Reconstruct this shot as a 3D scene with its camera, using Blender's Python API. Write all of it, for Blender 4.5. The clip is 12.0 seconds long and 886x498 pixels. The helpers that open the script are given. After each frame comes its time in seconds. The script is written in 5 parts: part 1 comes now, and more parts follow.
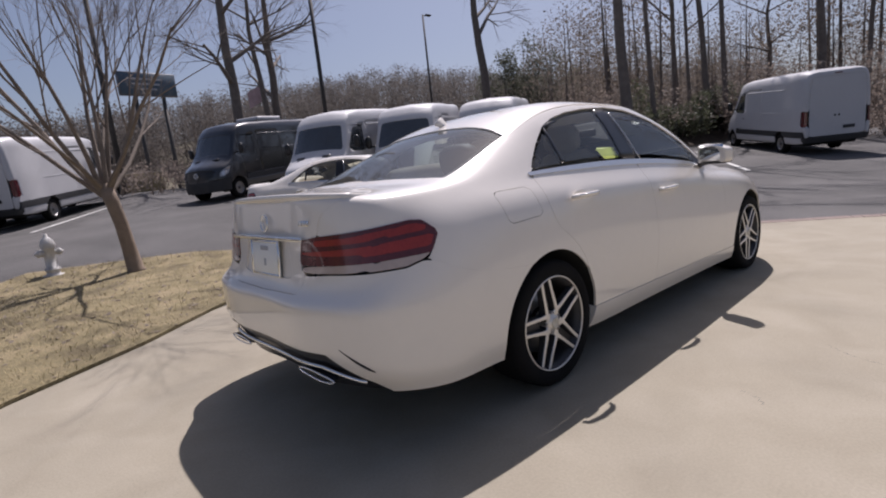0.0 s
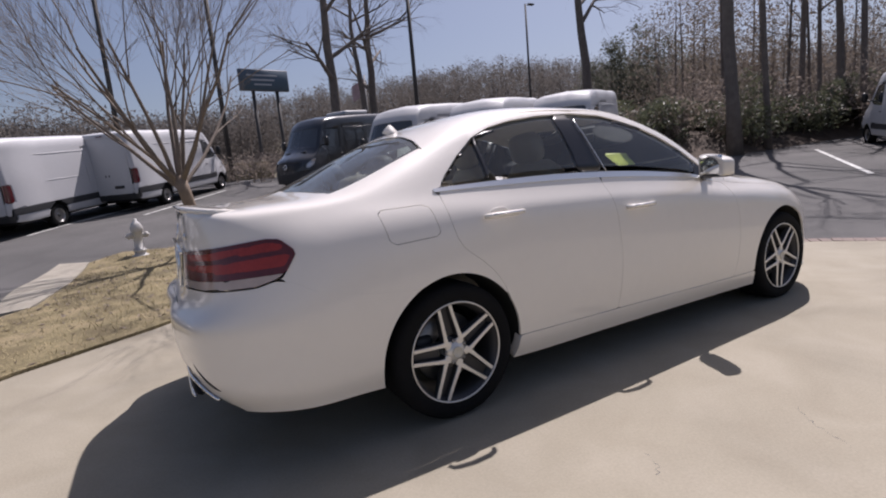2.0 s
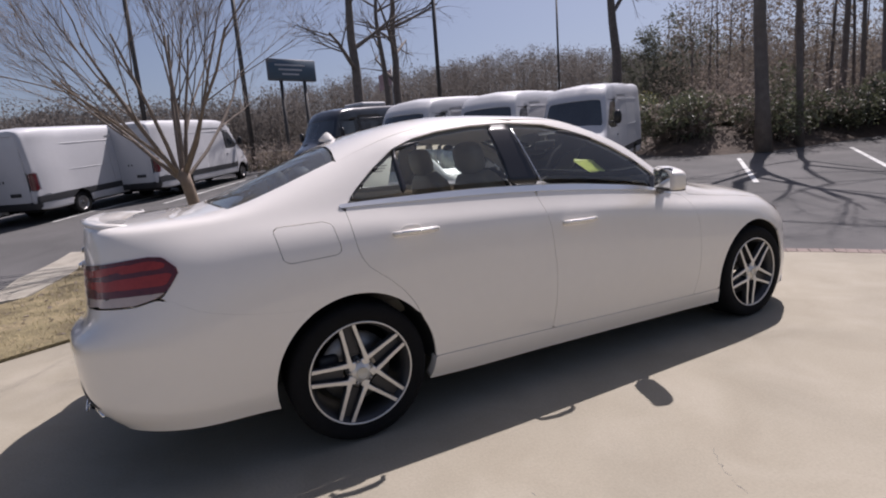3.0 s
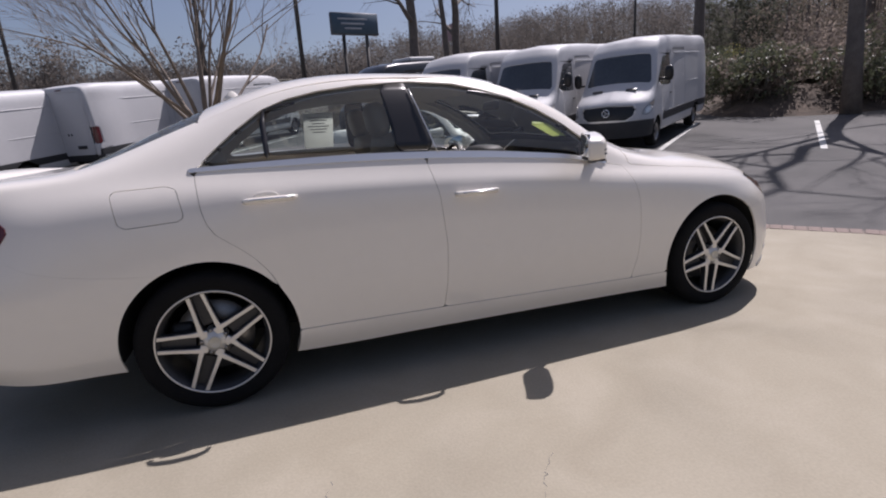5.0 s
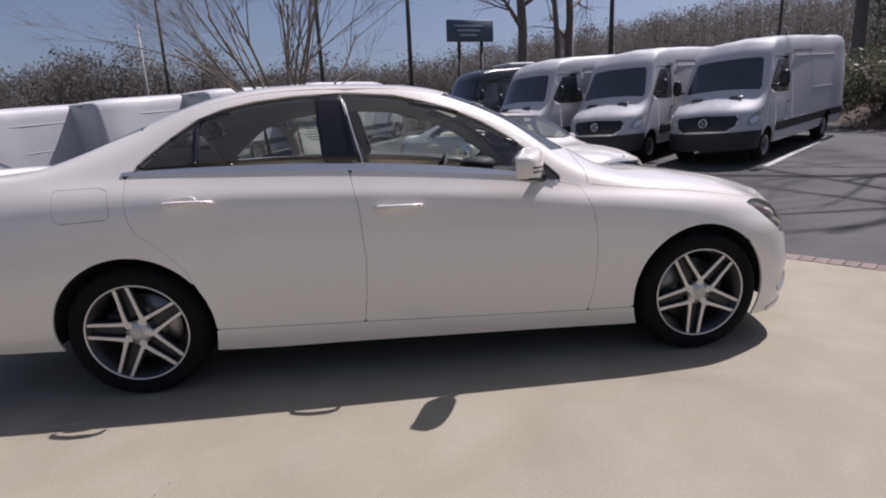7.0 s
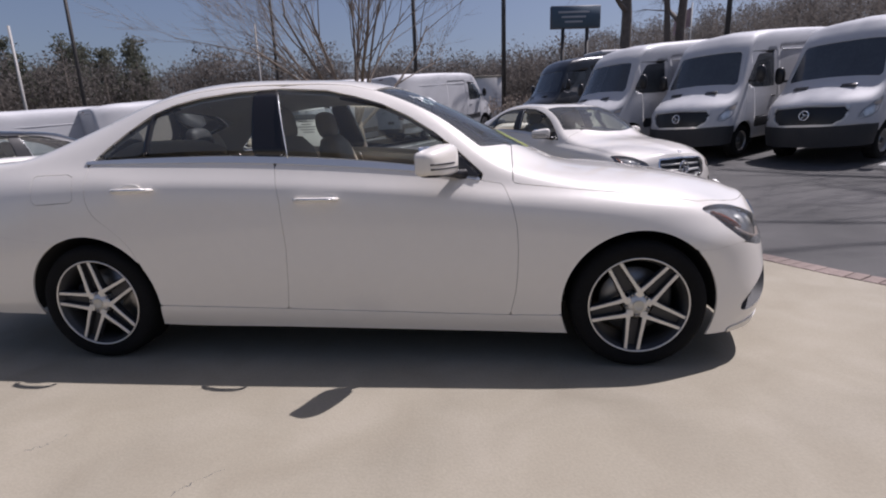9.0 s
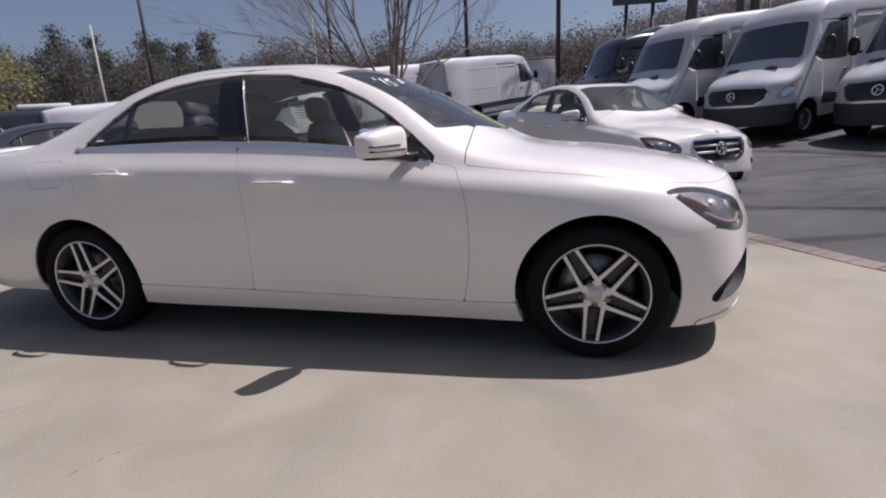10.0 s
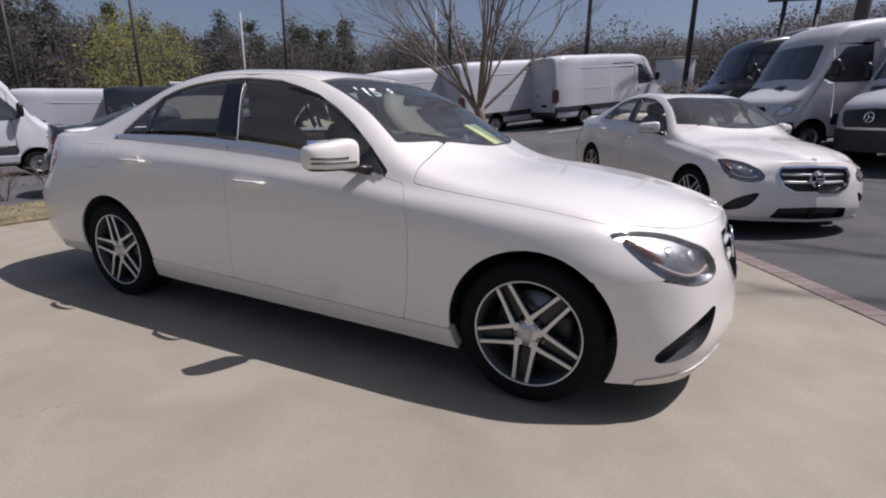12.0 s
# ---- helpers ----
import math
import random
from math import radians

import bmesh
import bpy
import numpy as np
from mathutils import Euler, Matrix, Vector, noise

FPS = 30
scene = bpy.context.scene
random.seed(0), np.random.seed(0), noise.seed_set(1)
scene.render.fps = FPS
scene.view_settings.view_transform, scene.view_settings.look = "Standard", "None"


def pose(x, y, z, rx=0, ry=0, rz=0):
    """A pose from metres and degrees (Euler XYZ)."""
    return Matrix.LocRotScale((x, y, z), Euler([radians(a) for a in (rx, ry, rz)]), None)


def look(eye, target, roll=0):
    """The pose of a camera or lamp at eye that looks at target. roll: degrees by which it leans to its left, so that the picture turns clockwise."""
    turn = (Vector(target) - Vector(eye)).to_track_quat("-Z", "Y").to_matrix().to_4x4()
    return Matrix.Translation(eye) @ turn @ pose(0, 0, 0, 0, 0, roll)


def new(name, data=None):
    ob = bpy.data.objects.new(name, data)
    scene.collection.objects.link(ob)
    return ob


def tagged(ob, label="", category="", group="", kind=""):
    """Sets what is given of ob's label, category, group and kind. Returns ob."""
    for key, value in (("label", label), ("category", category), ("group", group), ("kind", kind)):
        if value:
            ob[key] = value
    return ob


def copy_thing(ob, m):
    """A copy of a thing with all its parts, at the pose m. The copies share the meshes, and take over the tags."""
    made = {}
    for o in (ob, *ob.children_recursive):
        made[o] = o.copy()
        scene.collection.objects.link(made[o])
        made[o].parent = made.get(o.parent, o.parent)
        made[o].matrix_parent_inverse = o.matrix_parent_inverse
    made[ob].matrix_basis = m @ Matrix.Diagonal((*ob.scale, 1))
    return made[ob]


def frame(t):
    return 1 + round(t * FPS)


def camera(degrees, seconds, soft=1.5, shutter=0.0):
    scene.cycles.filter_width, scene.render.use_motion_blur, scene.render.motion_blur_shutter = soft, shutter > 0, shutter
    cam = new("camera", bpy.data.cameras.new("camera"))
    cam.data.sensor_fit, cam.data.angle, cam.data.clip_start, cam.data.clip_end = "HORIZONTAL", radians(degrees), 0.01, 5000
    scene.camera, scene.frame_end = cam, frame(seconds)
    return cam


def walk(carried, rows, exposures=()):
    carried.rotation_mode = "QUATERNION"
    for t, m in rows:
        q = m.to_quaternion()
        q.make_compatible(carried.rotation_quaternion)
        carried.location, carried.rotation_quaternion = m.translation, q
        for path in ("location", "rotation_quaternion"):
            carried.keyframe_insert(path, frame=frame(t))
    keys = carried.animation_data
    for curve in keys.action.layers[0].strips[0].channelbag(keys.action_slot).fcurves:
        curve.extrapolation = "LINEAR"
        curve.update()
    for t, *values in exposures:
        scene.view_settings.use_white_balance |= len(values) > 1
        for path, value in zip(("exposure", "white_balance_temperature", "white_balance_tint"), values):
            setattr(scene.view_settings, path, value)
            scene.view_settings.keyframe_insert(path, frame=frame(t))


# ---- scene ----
cam = camera(83.4, 12.0, 2.0)
PATH = [
    (0, (-1.982, -2.382, 1.144), (-0.685, -0.891, 0.834), -6.23),
    (0.5, (-1.742, -2.502, 1.211), (-0.521, -0.943, 0.927), -6.16),
    (1, (-1.542, -2.593, 1.205), (-0.398, -0.974, 0.943), -6.29),
    (1.5, (-1.331, -2.705, 1.188), (-0.277, -1.028, 0.916), -5.82),
    (2, (-1.120, -2.829, 1.160), (-0.146, -1.109, 0.857), -5.12),
    (2.5, (-0.861, -2.932, 1.198), (0.056, -1.183, 0.883), -4.70),
    (3, (-0.579, -3.005, 1.229), (0.291, -1.234, 0.897), -4.32),
    (3.5, (-0.381, -3.063, 1.188), (0.454, -1.280, 0.839), -4.26),
    (5.5, (0.604, -3.245, 1.199), (1.101, -1.373, 0.703), -3.56),
    (6, (0.853, -3.285, 1.196), (1.226, -1.380, 0.716), -3.57),
    (6.5, (1.092, -3.309, 1.189), (1.337, -1.375, 0.739), -2.93),
    (7, (1.272, -3.308, 1.188), (1.456, -1.364, 0.754), -2.32),
    (9, (2.191, -3.289, 1.179), (1.973, -1.353, 0.724), -1.91),
    (9.5, (2.457, -3.225, 1.165), (2.122, -1.310, 0.694), -2.56),
    (10, (2.704, -3.165, 1.140), (2.251, -1.282, 0.640), -2.97),
    (10.5, (2.892, -3.114, 1.114), (2.351, -1.265, 0.578), -2.23),
    (11, (3.050, -3.059, 1.139), (2.430, -1.237, 0.595), -1.23),
    (11.5, (3.243, -2.944, 1.168), (2.500, -1.162, 0.649), 0.08),
    (12, (3.423, -2.847, 1.239), (2.569, -1.115, 0.719), 0.77),
]
walk(cam, [(t, look(eye, target, roll)) for t, eye, target, roll in PATH], [(0, 0.34, 6140, 21), (2.5, 0.42, 6120, 21), (7, 0.29, 6000, 21), (9.5, 0.24, 5930, 21), (12, 0.12, 5880, 20)])

# ---- sky, sun ----
SUN = Vector((0.53, 0.335, 1.05)).normalized()
world = bpy.data.worlds.new("sky")
scene.world = world
world.use_nodes = True
sky = world.node_tree.nodes.new("ShaderNodeTexSky")
sky.sky_type, sky.sun_disc = "NISHITA", False
sky.sun_elevation, sky.sun_rotation = math.asin(SUN.z), math.atan2(SUN.x, SUN.y)
sky.air_density, sky.dust_density, sky.ozone_density = 1.0, 2.2, 1.0
haze = world.node_tree.nodes.new("ShaderNodeHueSaturation")
haze.inputs["Saturation"].default_value = 0.88
world.node_tree.links.new(sky.outputs[0], haze.inputs["Color"])
world.node_tree.links.new(haze.outputs[0], world.node_tree.nodes["Background"].inputs[0])
world.node_tree.nodes["Background"].inputs[1].default_value = 0.059
sun_lamp = bpy.data.lights.new("sun", "SUN")
sun_lamp.energy, sun_lamp.angle, sun_lamp.color = 4.25, radians(0.5), (1.0, 0.94, 0.86)
new("sun", sun_lamp).matrix_world = look(SUN * 60, (0, 0, 0))
from mathutils import bvhtree


# ---- materials ----
def material(name, colour, rough=0.5, metal=0.0, coat=0.0, vary=0.0, scale=3.0, bump=0.0, bump_scale=40.0, per_object=0.0, emit=0.0):
    """A principled material with noise of two scales in its colour and a fine relief."""
    m = bpy.data.materials.new(name)
    m.use_nodes = True
    n, l = m.node_tree.nodes, m.node_tree.links
    b = n["Principled BSDF"]
    b.inputs["Base Color"].default_value = (*colour, 1)
    b.inputs["Roughness"].default_value, b.inputs["Metallic"].default_value = rough, metal
    b.inputs["Coat Weight"].default_value, b.inputs["Coat Roughness"].default_value = coat, 0.03
    if emit:
        b.inputs["Emission Color"].default_value, b.inputs["Emission Strength"].default_value = (*colour, 1), emit
    tex = n.new("ShaderNodeTexCoord")
    if vary or per_object:
        big, small = n.new("ShaderNodeTexNoise"), n.new("ShaderNodeTexNoise")
        big.inputs["Scale"].default_value, small.inputs["Scale"].default_value = scale, scale * 9
        big.inputs["Detail"].default_value = small.inputs["Detail"].default_value = 5
        for t in (big, small):
            l.new(tex.outputs["Object"], t.inputs["Vector"])
        add = n.new("ShaderNodeMath")
        l.new(big.outputs["Fac"], add.inputs[0])
        l.new(small.outputs["Fac"], add.inputs[1])
        ramp = n.new("ShaderNodeMapRange")
        ramp.inputs["From Min"].default_value, ramp.inputs["From Max"].default_value = 0.65, 1.35
        ramp.inputs["To Min"].default_value, ramp.inputs["To Max"].default_value = 1 - vary, 1 + vary
        l.new(add.outputs[0], ramp.inputs["Value"])
        value = ramp.outputs[0]
        if per_object:
            info, span, mul = n.new("ShaderNodeObjectInfo"), n.new("ShaderNodeMapRange"), n.new("ShaderNodeMath")
            span.inputs["To Min"].default_value, span.inputs["To Max"].default_value = 1 - per_object, 1 + per_object
            mul.operation = "MULTIPLY"
            l.new(info.outputs["Random"], span.inputs["Value"])
            l.new(span.outputs[0], mul.inputs[0])
            l.new(value, mul.inputs[1])
            value = mul.outputs[0]
        hsv = n.new("ShaderNodeHueSaturation")
        hsv.inputs["Color"].default_value = (*colour, 1)
        l.new(value, hsv.inputs["Value"])
        l.new(hsv.outputs[0], b.inputs["Base Color"])
    if bump:
        grain, rise = n.new("ShaderNodeTexNoise"), n.new("ShaderNodeBump")
        grain.inputs["Scale"].default_value, grain.inputs["Detail"].default_value = bump_scale, 6
        rise.inputs["Strength"].default_value, rise.inputs["Distance"].default_value = bump, 0.02
        l.new(tex.outputs["Object"], grain.inputs["Vector"])
        l.new(grain.outputs["Fac"], rise.inputs["Height"])
        l.new(rise.outputs[0], b.inputs["Normal"])
    return m


def glass(name, tint, rough=0.02, haze_share=0.05):
    """Thin tinted pane: part clear, part reflecting, with pale haze mixed into its colour."""
    m = bpy.data.materials.new(name)
    m.use_nodes = True
    n, l = m.node_tree.nodes, m.node_tree.links
    n.remove(n["Principled BSDF"])
    clear, shine, fres, mix = n.new("ShaderNodeBsdfTransparent"), n.new("ShaderNodeBsdfGlossy"), n.new("ShaderNodeFresnel"), n.new("ShaderNodeMixShader")
    clear.inputs[0].default_value = (*tint, 1)
    shine.inputs["Roughness"].default_value = rough
    shine.inputs["Color"].default_value = (0.95, 0.97, 0.97, 1)
    fres.inputs["IOR"].default_value = 1.6
    # glare haze put in as a pale matt share that lifts the dark pane
    veil, veiled = n.new("ShaderNodeBsdfDiffuse"), n.new("ShaderNodeMixShader")
    veil.inputs["Color"].default_value = (0.6, 0.58, 0.54, 1)
    veiled.inputs[0].default_value = haze_share
    l.new(clear.outputs[0], veiled.inputs[1])
    l.new(veil.outputs[0], veiled.inputs[2])
    l.new(fres.outputs[0], mix.inputs[0])
    l.new(veiled.outputs[0], mix.inputs[1])
    l.new(shine.outputs[0], mix.inputs[2])
    l.new(mix.outputs[0], n["Material Output"].inputs["Surface"])
    return m


def foliage(name, colour, vary, scale, thin=0.5):
    """Leaves: matt, and partly lit through from behind."""
    m = material(name, colour, 0.8, vary=vary, scale=scale)
    n, l = m.node_tree.nodes, m.node_tree.links
    b, back, mix = n["Principled BSDF"], n.new("ShaderNodeBsdfTranslucent"), n.new("ShaderNodeMixShader")
    l.new(b.inputs["Base Color"].links[0].from_socket, back.inputs["Color"])
    mix.inputs[0].default_value = thin
    l.new(b.outputs[0], mix.inputs[1])
    l.new(back.outputs[0], mix.inputs[2])
    l.new(mix.outputs[0], n["Material Output"].inputs["Surface"])
    return m


def ground_material(name, colours, rough, scale, bump, speck=(0.0, 200.0), stain=0.0):
    """Ground: a ramp between colours by large patches, fine specks and dark stains over it."""
    m = bpy.data.materials.new(name)
    m.use_nodes = True
    n, l = m.node_tree.nodes, m.node_tree.links
    b = n["Principled BSDF"]
    b.inputs["Roughness"].default_value = rough
    geo = n.new("ShaderNodeNewGeometry")
    patch, fine, blot = n.new("ShaderNodeTexNoise"), n.new("ShaderNodeTexNoise"), n.new("ShaderNodeTexNoise")
    for t, s, d in ((patch, scale, 8), (fine, speck[1], 4), (blot, scale * 0.35, 6)):
        t.inputs["Scale"].default_value, t.inputs["Detail"].default_value = s, d
        l.new(geo.outputs["Position"], t.inputs["Vector"])
    patch.inputs["Distortion"].default_value = 0.6
    ramp = n.new("ShaderNodeValToRGB")
    ramp.color_ramp.elements[0].position, ramp.color_ramp.elements[1].position = 0.32, 0.68
    ramp.color_ramp.elements[0].color, ramp.color_ramp.elements[1].color = (*colours[0], 1), (*colours[1], 1)
    if len(colours) > 2:
        e = ramp.color_ramp.elements.new(0.5)
        e.color = (*colours[2], 1)
    l.new(patch.outputs["Fac"], ramp.inputs[0])
    span = n.new("ShaderNodeMapRange")
    span.inputs["From Min"].default_value, span.inputs["From Max"].default_value = 0.3, 0.7
    span.inputs["To Min"].default_value, span.inputs["To Max"].default_value = 1 - speck[0], 1 + speck[0]
    l.new(fine.outputs["Fac"], span.inputs["Value"])
    dark = n.new("ShaderNodeMapRange")
    dark.inputs["From Min"].default_value, dark.inputs["From Max"].default_value = 0.3, 0.45
    dark.inputs["To Min"].default_value, dark.inputs["To Max"].default_value = 1 - stain, 1.0
    l.new(blot.outputs["Fac"], dark.inputs["Value"])
    mul = n.new("ShaderNodeMath")
    mul.operation = "MULTIPLY"
    l.new(span.outputs[0], mul.inputs[0])
    l.new(dark.outputs[0], mul.inputs[1])
    hsv = n.new("ShaderNodeHueSaturation")
    l.new(ramp.outputs[0], hsv.inputs["Color"])
    l.new(mul.outputs[0], hsv.inputs["Value"])
    l.new(hsv.outputs[0], b.inputs["Base Color"])
    rise = n.new("ShaderNodeBump")
    rise.inputs["Strength"].default_value, rise.inputs["Distance"].default_value = bump, 0.02
    l.new(fine.outputs["Fac"], rise.inputs["Height"])
    l.new(rise.outputs[0], b.inputs["Normal"])
    return m


WHITE = material("white_paint", (0.83, 0.785, 0.715), 0.36, coat=1.0, vary=0.015, scale=2.0)
VAN_WHITE = material("van_paint", (0.53, 0.53, 0.54), 0.55, coat=0.25, vary=0.03, scale=1.5)
VAN_BLACK = material("black_paint", (0.016, 0.017, 0.02), 0.3, coat=1.0, vary=0.05)
GREY_PAINT = material("dark_grey_paint", (0.05, 0.052, 0.057), 0.3, metal=0.3, coat=1.0, vary=0.05)
TRIM_BLACK = material("black_trim", (0.014, 0.014, 0.015), 0.35, vary=0.1, scale=20)
GLOSS_BLACK = material("gloss_black", (0.012, 0.011, 0.012), 0.3, coat=0.25)
CLADDING = material("grey_plastic", (0.032, 0.033, 0.036), 0.6, vary=0.12, scale=12, bump=0.15, bump_scale=300)
LINER = material("wheel_well", (0.012, 0.012, 0.012), 0.9, vary=0.2, scale=9)
CHROME = material("chrome", (0.82, 0.83, 0.84), 0.09, metal=1.0)
SILVER = material("machined_alloy", (0.72, 0.70, 0.66), 0.38, metal=0.6, vary=0.05, scale=30)
GUNMETAL = material("dark_alloy", (0.055, 0.055, 0.058), 0.5, metal=0.4, vary=0.1, scale=20)
STEEL = material("brake_steel", (0.33, 0.32, 0.31), 0.4, metal=0.9, vary=0.15, scale=30)
RUBBER = material("tyre_rubber", (0.011, 0.011, 0.0115), 0.92, vary=0.2, scale=12, bump=0.2, bump_scale=150)
RUBBER.node_tree.nodes["Principled BSDF"].inputs["Specular IOR Level"].default_value = .15
SATIN = material("satin_chrome", (0.80, 0.80, 0.79), 0.3, metal=0.8)
LEATHER = material("beige_leather", (0.44, 0.39, 0.31), 0.5, vary=0.08, scale=8, bump=0.1, bump_scale=180)
LINING = material("cabin_trim", (0.13, 0.118, 0.105), 0.7, vary=0.08, scale=10)
HEADLINER = material("headliner", (0.42, 0.40, 0.36), 0.9, vary=0.05, scale=30)
DASH = material("dark_cabin_plastic", (0.03, 0.03, 0.032), 0.6, vary=0.1, scale=20, bump=0.1, bump_scale=200)
PAPER = material("white_paper", (0.85, 0.86, 0.83), 0.8, vary=0.03, scale=10)
YELLOW_PAPER = material("yellow_paper", (0.72, 0.77, 0.46), 0.8, vary=0.04, scale=10)
INK = material("grey_print", (0.42, 0.43, 0.45), 0.8)
WINDOW_PAINT = material("window_marker", (0.85, 0.87, 0.85), 0.8)
RED_LAMP = material("red_lamp", (0.095, 0.012, 0.010), 0.2, coat=0.7, vary=0.35, scale=9)
DARK_RED = material("dark_red_lamp", (0.10, 0.008, 0.012), 0.1, coat=1.0, vary=0.2, scale=9)
CLEAR_LAMP = material("clear_lamp", (0.50, 0.41, 0.36), 0.15, coat=1.0, vary=0.1, scale=20)
LAMP_BLACK = material("lamp_housing", (0.34, 0.345, 0.36), 0.3, metal=0.75, vary=0.4, scale=16)
AMBER = material("amber_reflector", (0.22, 0.075, 0.04), 0.2, coat=1.0)
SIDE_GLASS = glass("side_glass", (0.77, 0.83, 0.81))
SCREEN_GLASS = glass("screen_glass", (0.42, 0.52, 0.53), haze_share=.06)
REAR_GLASS = glass("rear_glass", (0.36, 0.43, 0.43), haze_share=.09)
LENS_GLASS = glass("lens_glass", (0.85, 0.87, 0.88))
VAN_GLASS = material("van_glass", (0.05, 0.056, 0.062), 0.06, coat=1.0, vary=0.2, scale=2)
MIRROR = material("mirror", (0.85, 0.87, 0.88), 0.02, metal=1.0)


# ---- building helpers ----
def empty(name):
    ob = new(name)
    ob.empty_display_size = 0.2
    return ob


def part(name, bm, mat, parent=None, label="", smooth=True):
    """One bmesh as one mesh object under a thing or a part."""
    me = bpy.data.meshes.new(name)
    bm.to_mesh(me)
    bm.free()
    for p in me.polygons:
        p.use_smooth = smooth
    for m in mat if isinstance(mat, (list, tuple)) else (mat,):
        me.materials.append(m)
    ob = new(name, me)
    ob.parent = parent
    if label:
        ob["label"] = label
    return ob


def merged(*bms):
    """Several bmeshes as one."""
    out = bmesh.new()
    for b in bms:
        me = bpy.data.meshes.new("tmp")
        b.to_mesh(me)
        b.free()
        out.from_mesh(me)
        bpy.data.meshes.remove(me)
    return out


def islands(bm):
    """A bmesh taken apart into its loose pieces, largest first."""
    seen, out = set(), []
    bm.faces.ensure_lookup_table()
    for start in bm.faces:
        if start.index in seen:
            continue
        stack, group = [start], []
        seen.add(start.index)
        while stack:
            f = stack.pop()
            group.append(f)
            for v in f.verts:
                for g in v.link_faces:
                    if g.index not in seen:
                        seen.add(g.index)
                        stack.append(g)
        out.append(group)
    pieces = []
    for group in sorted(out, key=len, reverse=True):
        piece, made = bmesh.new(), {}
        for f in group:
            for v in f.verts:
                if v not in made:
                    made[v] = piece.verts.new(v.co)
            piece.faces.new([made[v] for v in f.verts])
        pieces.append(piece)
    bm.free()
    return pieces


def welded(bm):
    bmesh.ops.remove_doubles(bm, verts=bm.verts[:], dist=1e-5)
    bm.faces.index_update()
    return bm


def moved(bm, m):
    bmesh.ops.transform(bm, matrix=m, verts=bm.verts)
    return bm


def rounded(sx, sy, sz, r=0.02, seg=2, m=None):
    """A box with rounded edges, about its centre."""
    bm = bmesh.new()
    bmesh.ops.create_cube(bm, size=1, matrix=Matrix.Diagonal((sx, sy, sz, 1)))
    bmesh.ops.bevel(bm, geom=bm.edges[:], offset=min(r, 0.49 * min(sx, sy, sz)), segments=seg, affect="EDGES", profile=0.5)
    return moved(bm, m) if m else bm


def pillow(sx, sy, sz, power=3.0, n=12, m=None):
    """A cushion: a superellipsoid."""
    bm = bmesh.new()
    bmesh.ops.create_uvsphere(bm, u_segments=2 * n, v_segments=n, radius=1)
    for v in bm.verts:
        k = (abs(v.co.x) ** power + abs(v.co.y) ** power + abs(v.co.z) ** power) ** (-1 / power)
        v.co = Vector((v.co.x * k * sx / 2, v.co.y * k * sy / 2, v.co.z * k * sz / 2))
    return moved(bm, m) if m else bm


def lathe(profile, seg=40, m=None, close=False):
    """Turns (radius, height) pairs about the z axis."""
    bm = bmesh.new()
    rings = []
    for r, h in profile:
        if r < 1e-6:
            rings.append([bm.verts.new((0, 0, h))] * seg)
        else:
            rings.append([bm.verts.new((r * math.cos(2 * math.pi * i / seg), r * math.sin(2 * math.pi * i / seg), h)) for i in range(seg)])
    pairs = list(zip(rings, rings[1:])) + ([(rings[-1], rings[0])] if close else [])
    for a, b in pairs:
        for i in range(seg):
            j = (i + 1) % seg
            f = list(dict.fromkeys((a[i], a[j], b[j], b[i])))
            if len(f) > 2:
                bm.faces.new(f)
    bmesh.ops.recalc_face_normals(bm, faces=bm.faces[:])
    return moved(bm, m) if m else bm


def tube(path, radii, seg=8, cap=True):
    """A round bar along points, with a radius at each."""
    bm = bmesh.new()
    pts = [Vector(p) for p in path]
    rings = []
    side = None
    for i, p in enumerate(pts):
        d = (pts[min(i + 1, len(pts) - 1)] - pts[max(i - 1, 0)]).normalized()
        if side is None:
            side = d.orthogonal().normalized()
        side = (side - d * side.dot(d)).normalized()
        up = d.cross(side)
        r = radii[i] if isinstance(radii, (list, tuple)) else radii
        rings.append([bm.verts.new(p + r * (math.cos(a) * side + math.sin(a) * up)) for a in (2 * math.pi * k / seg for k in range(seg))])
    for a, b in zip(rings, rings[1:]):
        for k in range(seg):
            bm.faces.new((a[k], a[(k + 1) % seg], b[(k + 1) % seg], b[k]))
    if cap:
        bm.faces.new(rings[0][::-1])
        bm.faces.new(rings[-1])
    return bm


def prism(outline, depth, m=None, bevel=0.0):
    """A flat outline (x, y) with a thickness along z."""
    bm = bmesh.new()
    low = [bm.verts.new((x, y, 0)) for x, y in outline]
    high = [bm.verts.new((x, y, depth)) for x, y in outline]
    bm.faces.new(low[::-1])
    bm.faces.new(high)
    for i in range(len(low)):
        j = (i + 1) % len(low)
        bm.faces.new((low[i], low[j], high[j], high[i]))
    bmesh.ops.recalc_face_normals(bm, faces=bm.faces[:])
    if bevel:
        bmesh.ops.bevel(bm, geom=bm.edges[:], offset=bevel, segments=2, affect="EDGES")
    return moved(bm, m) if m else bm


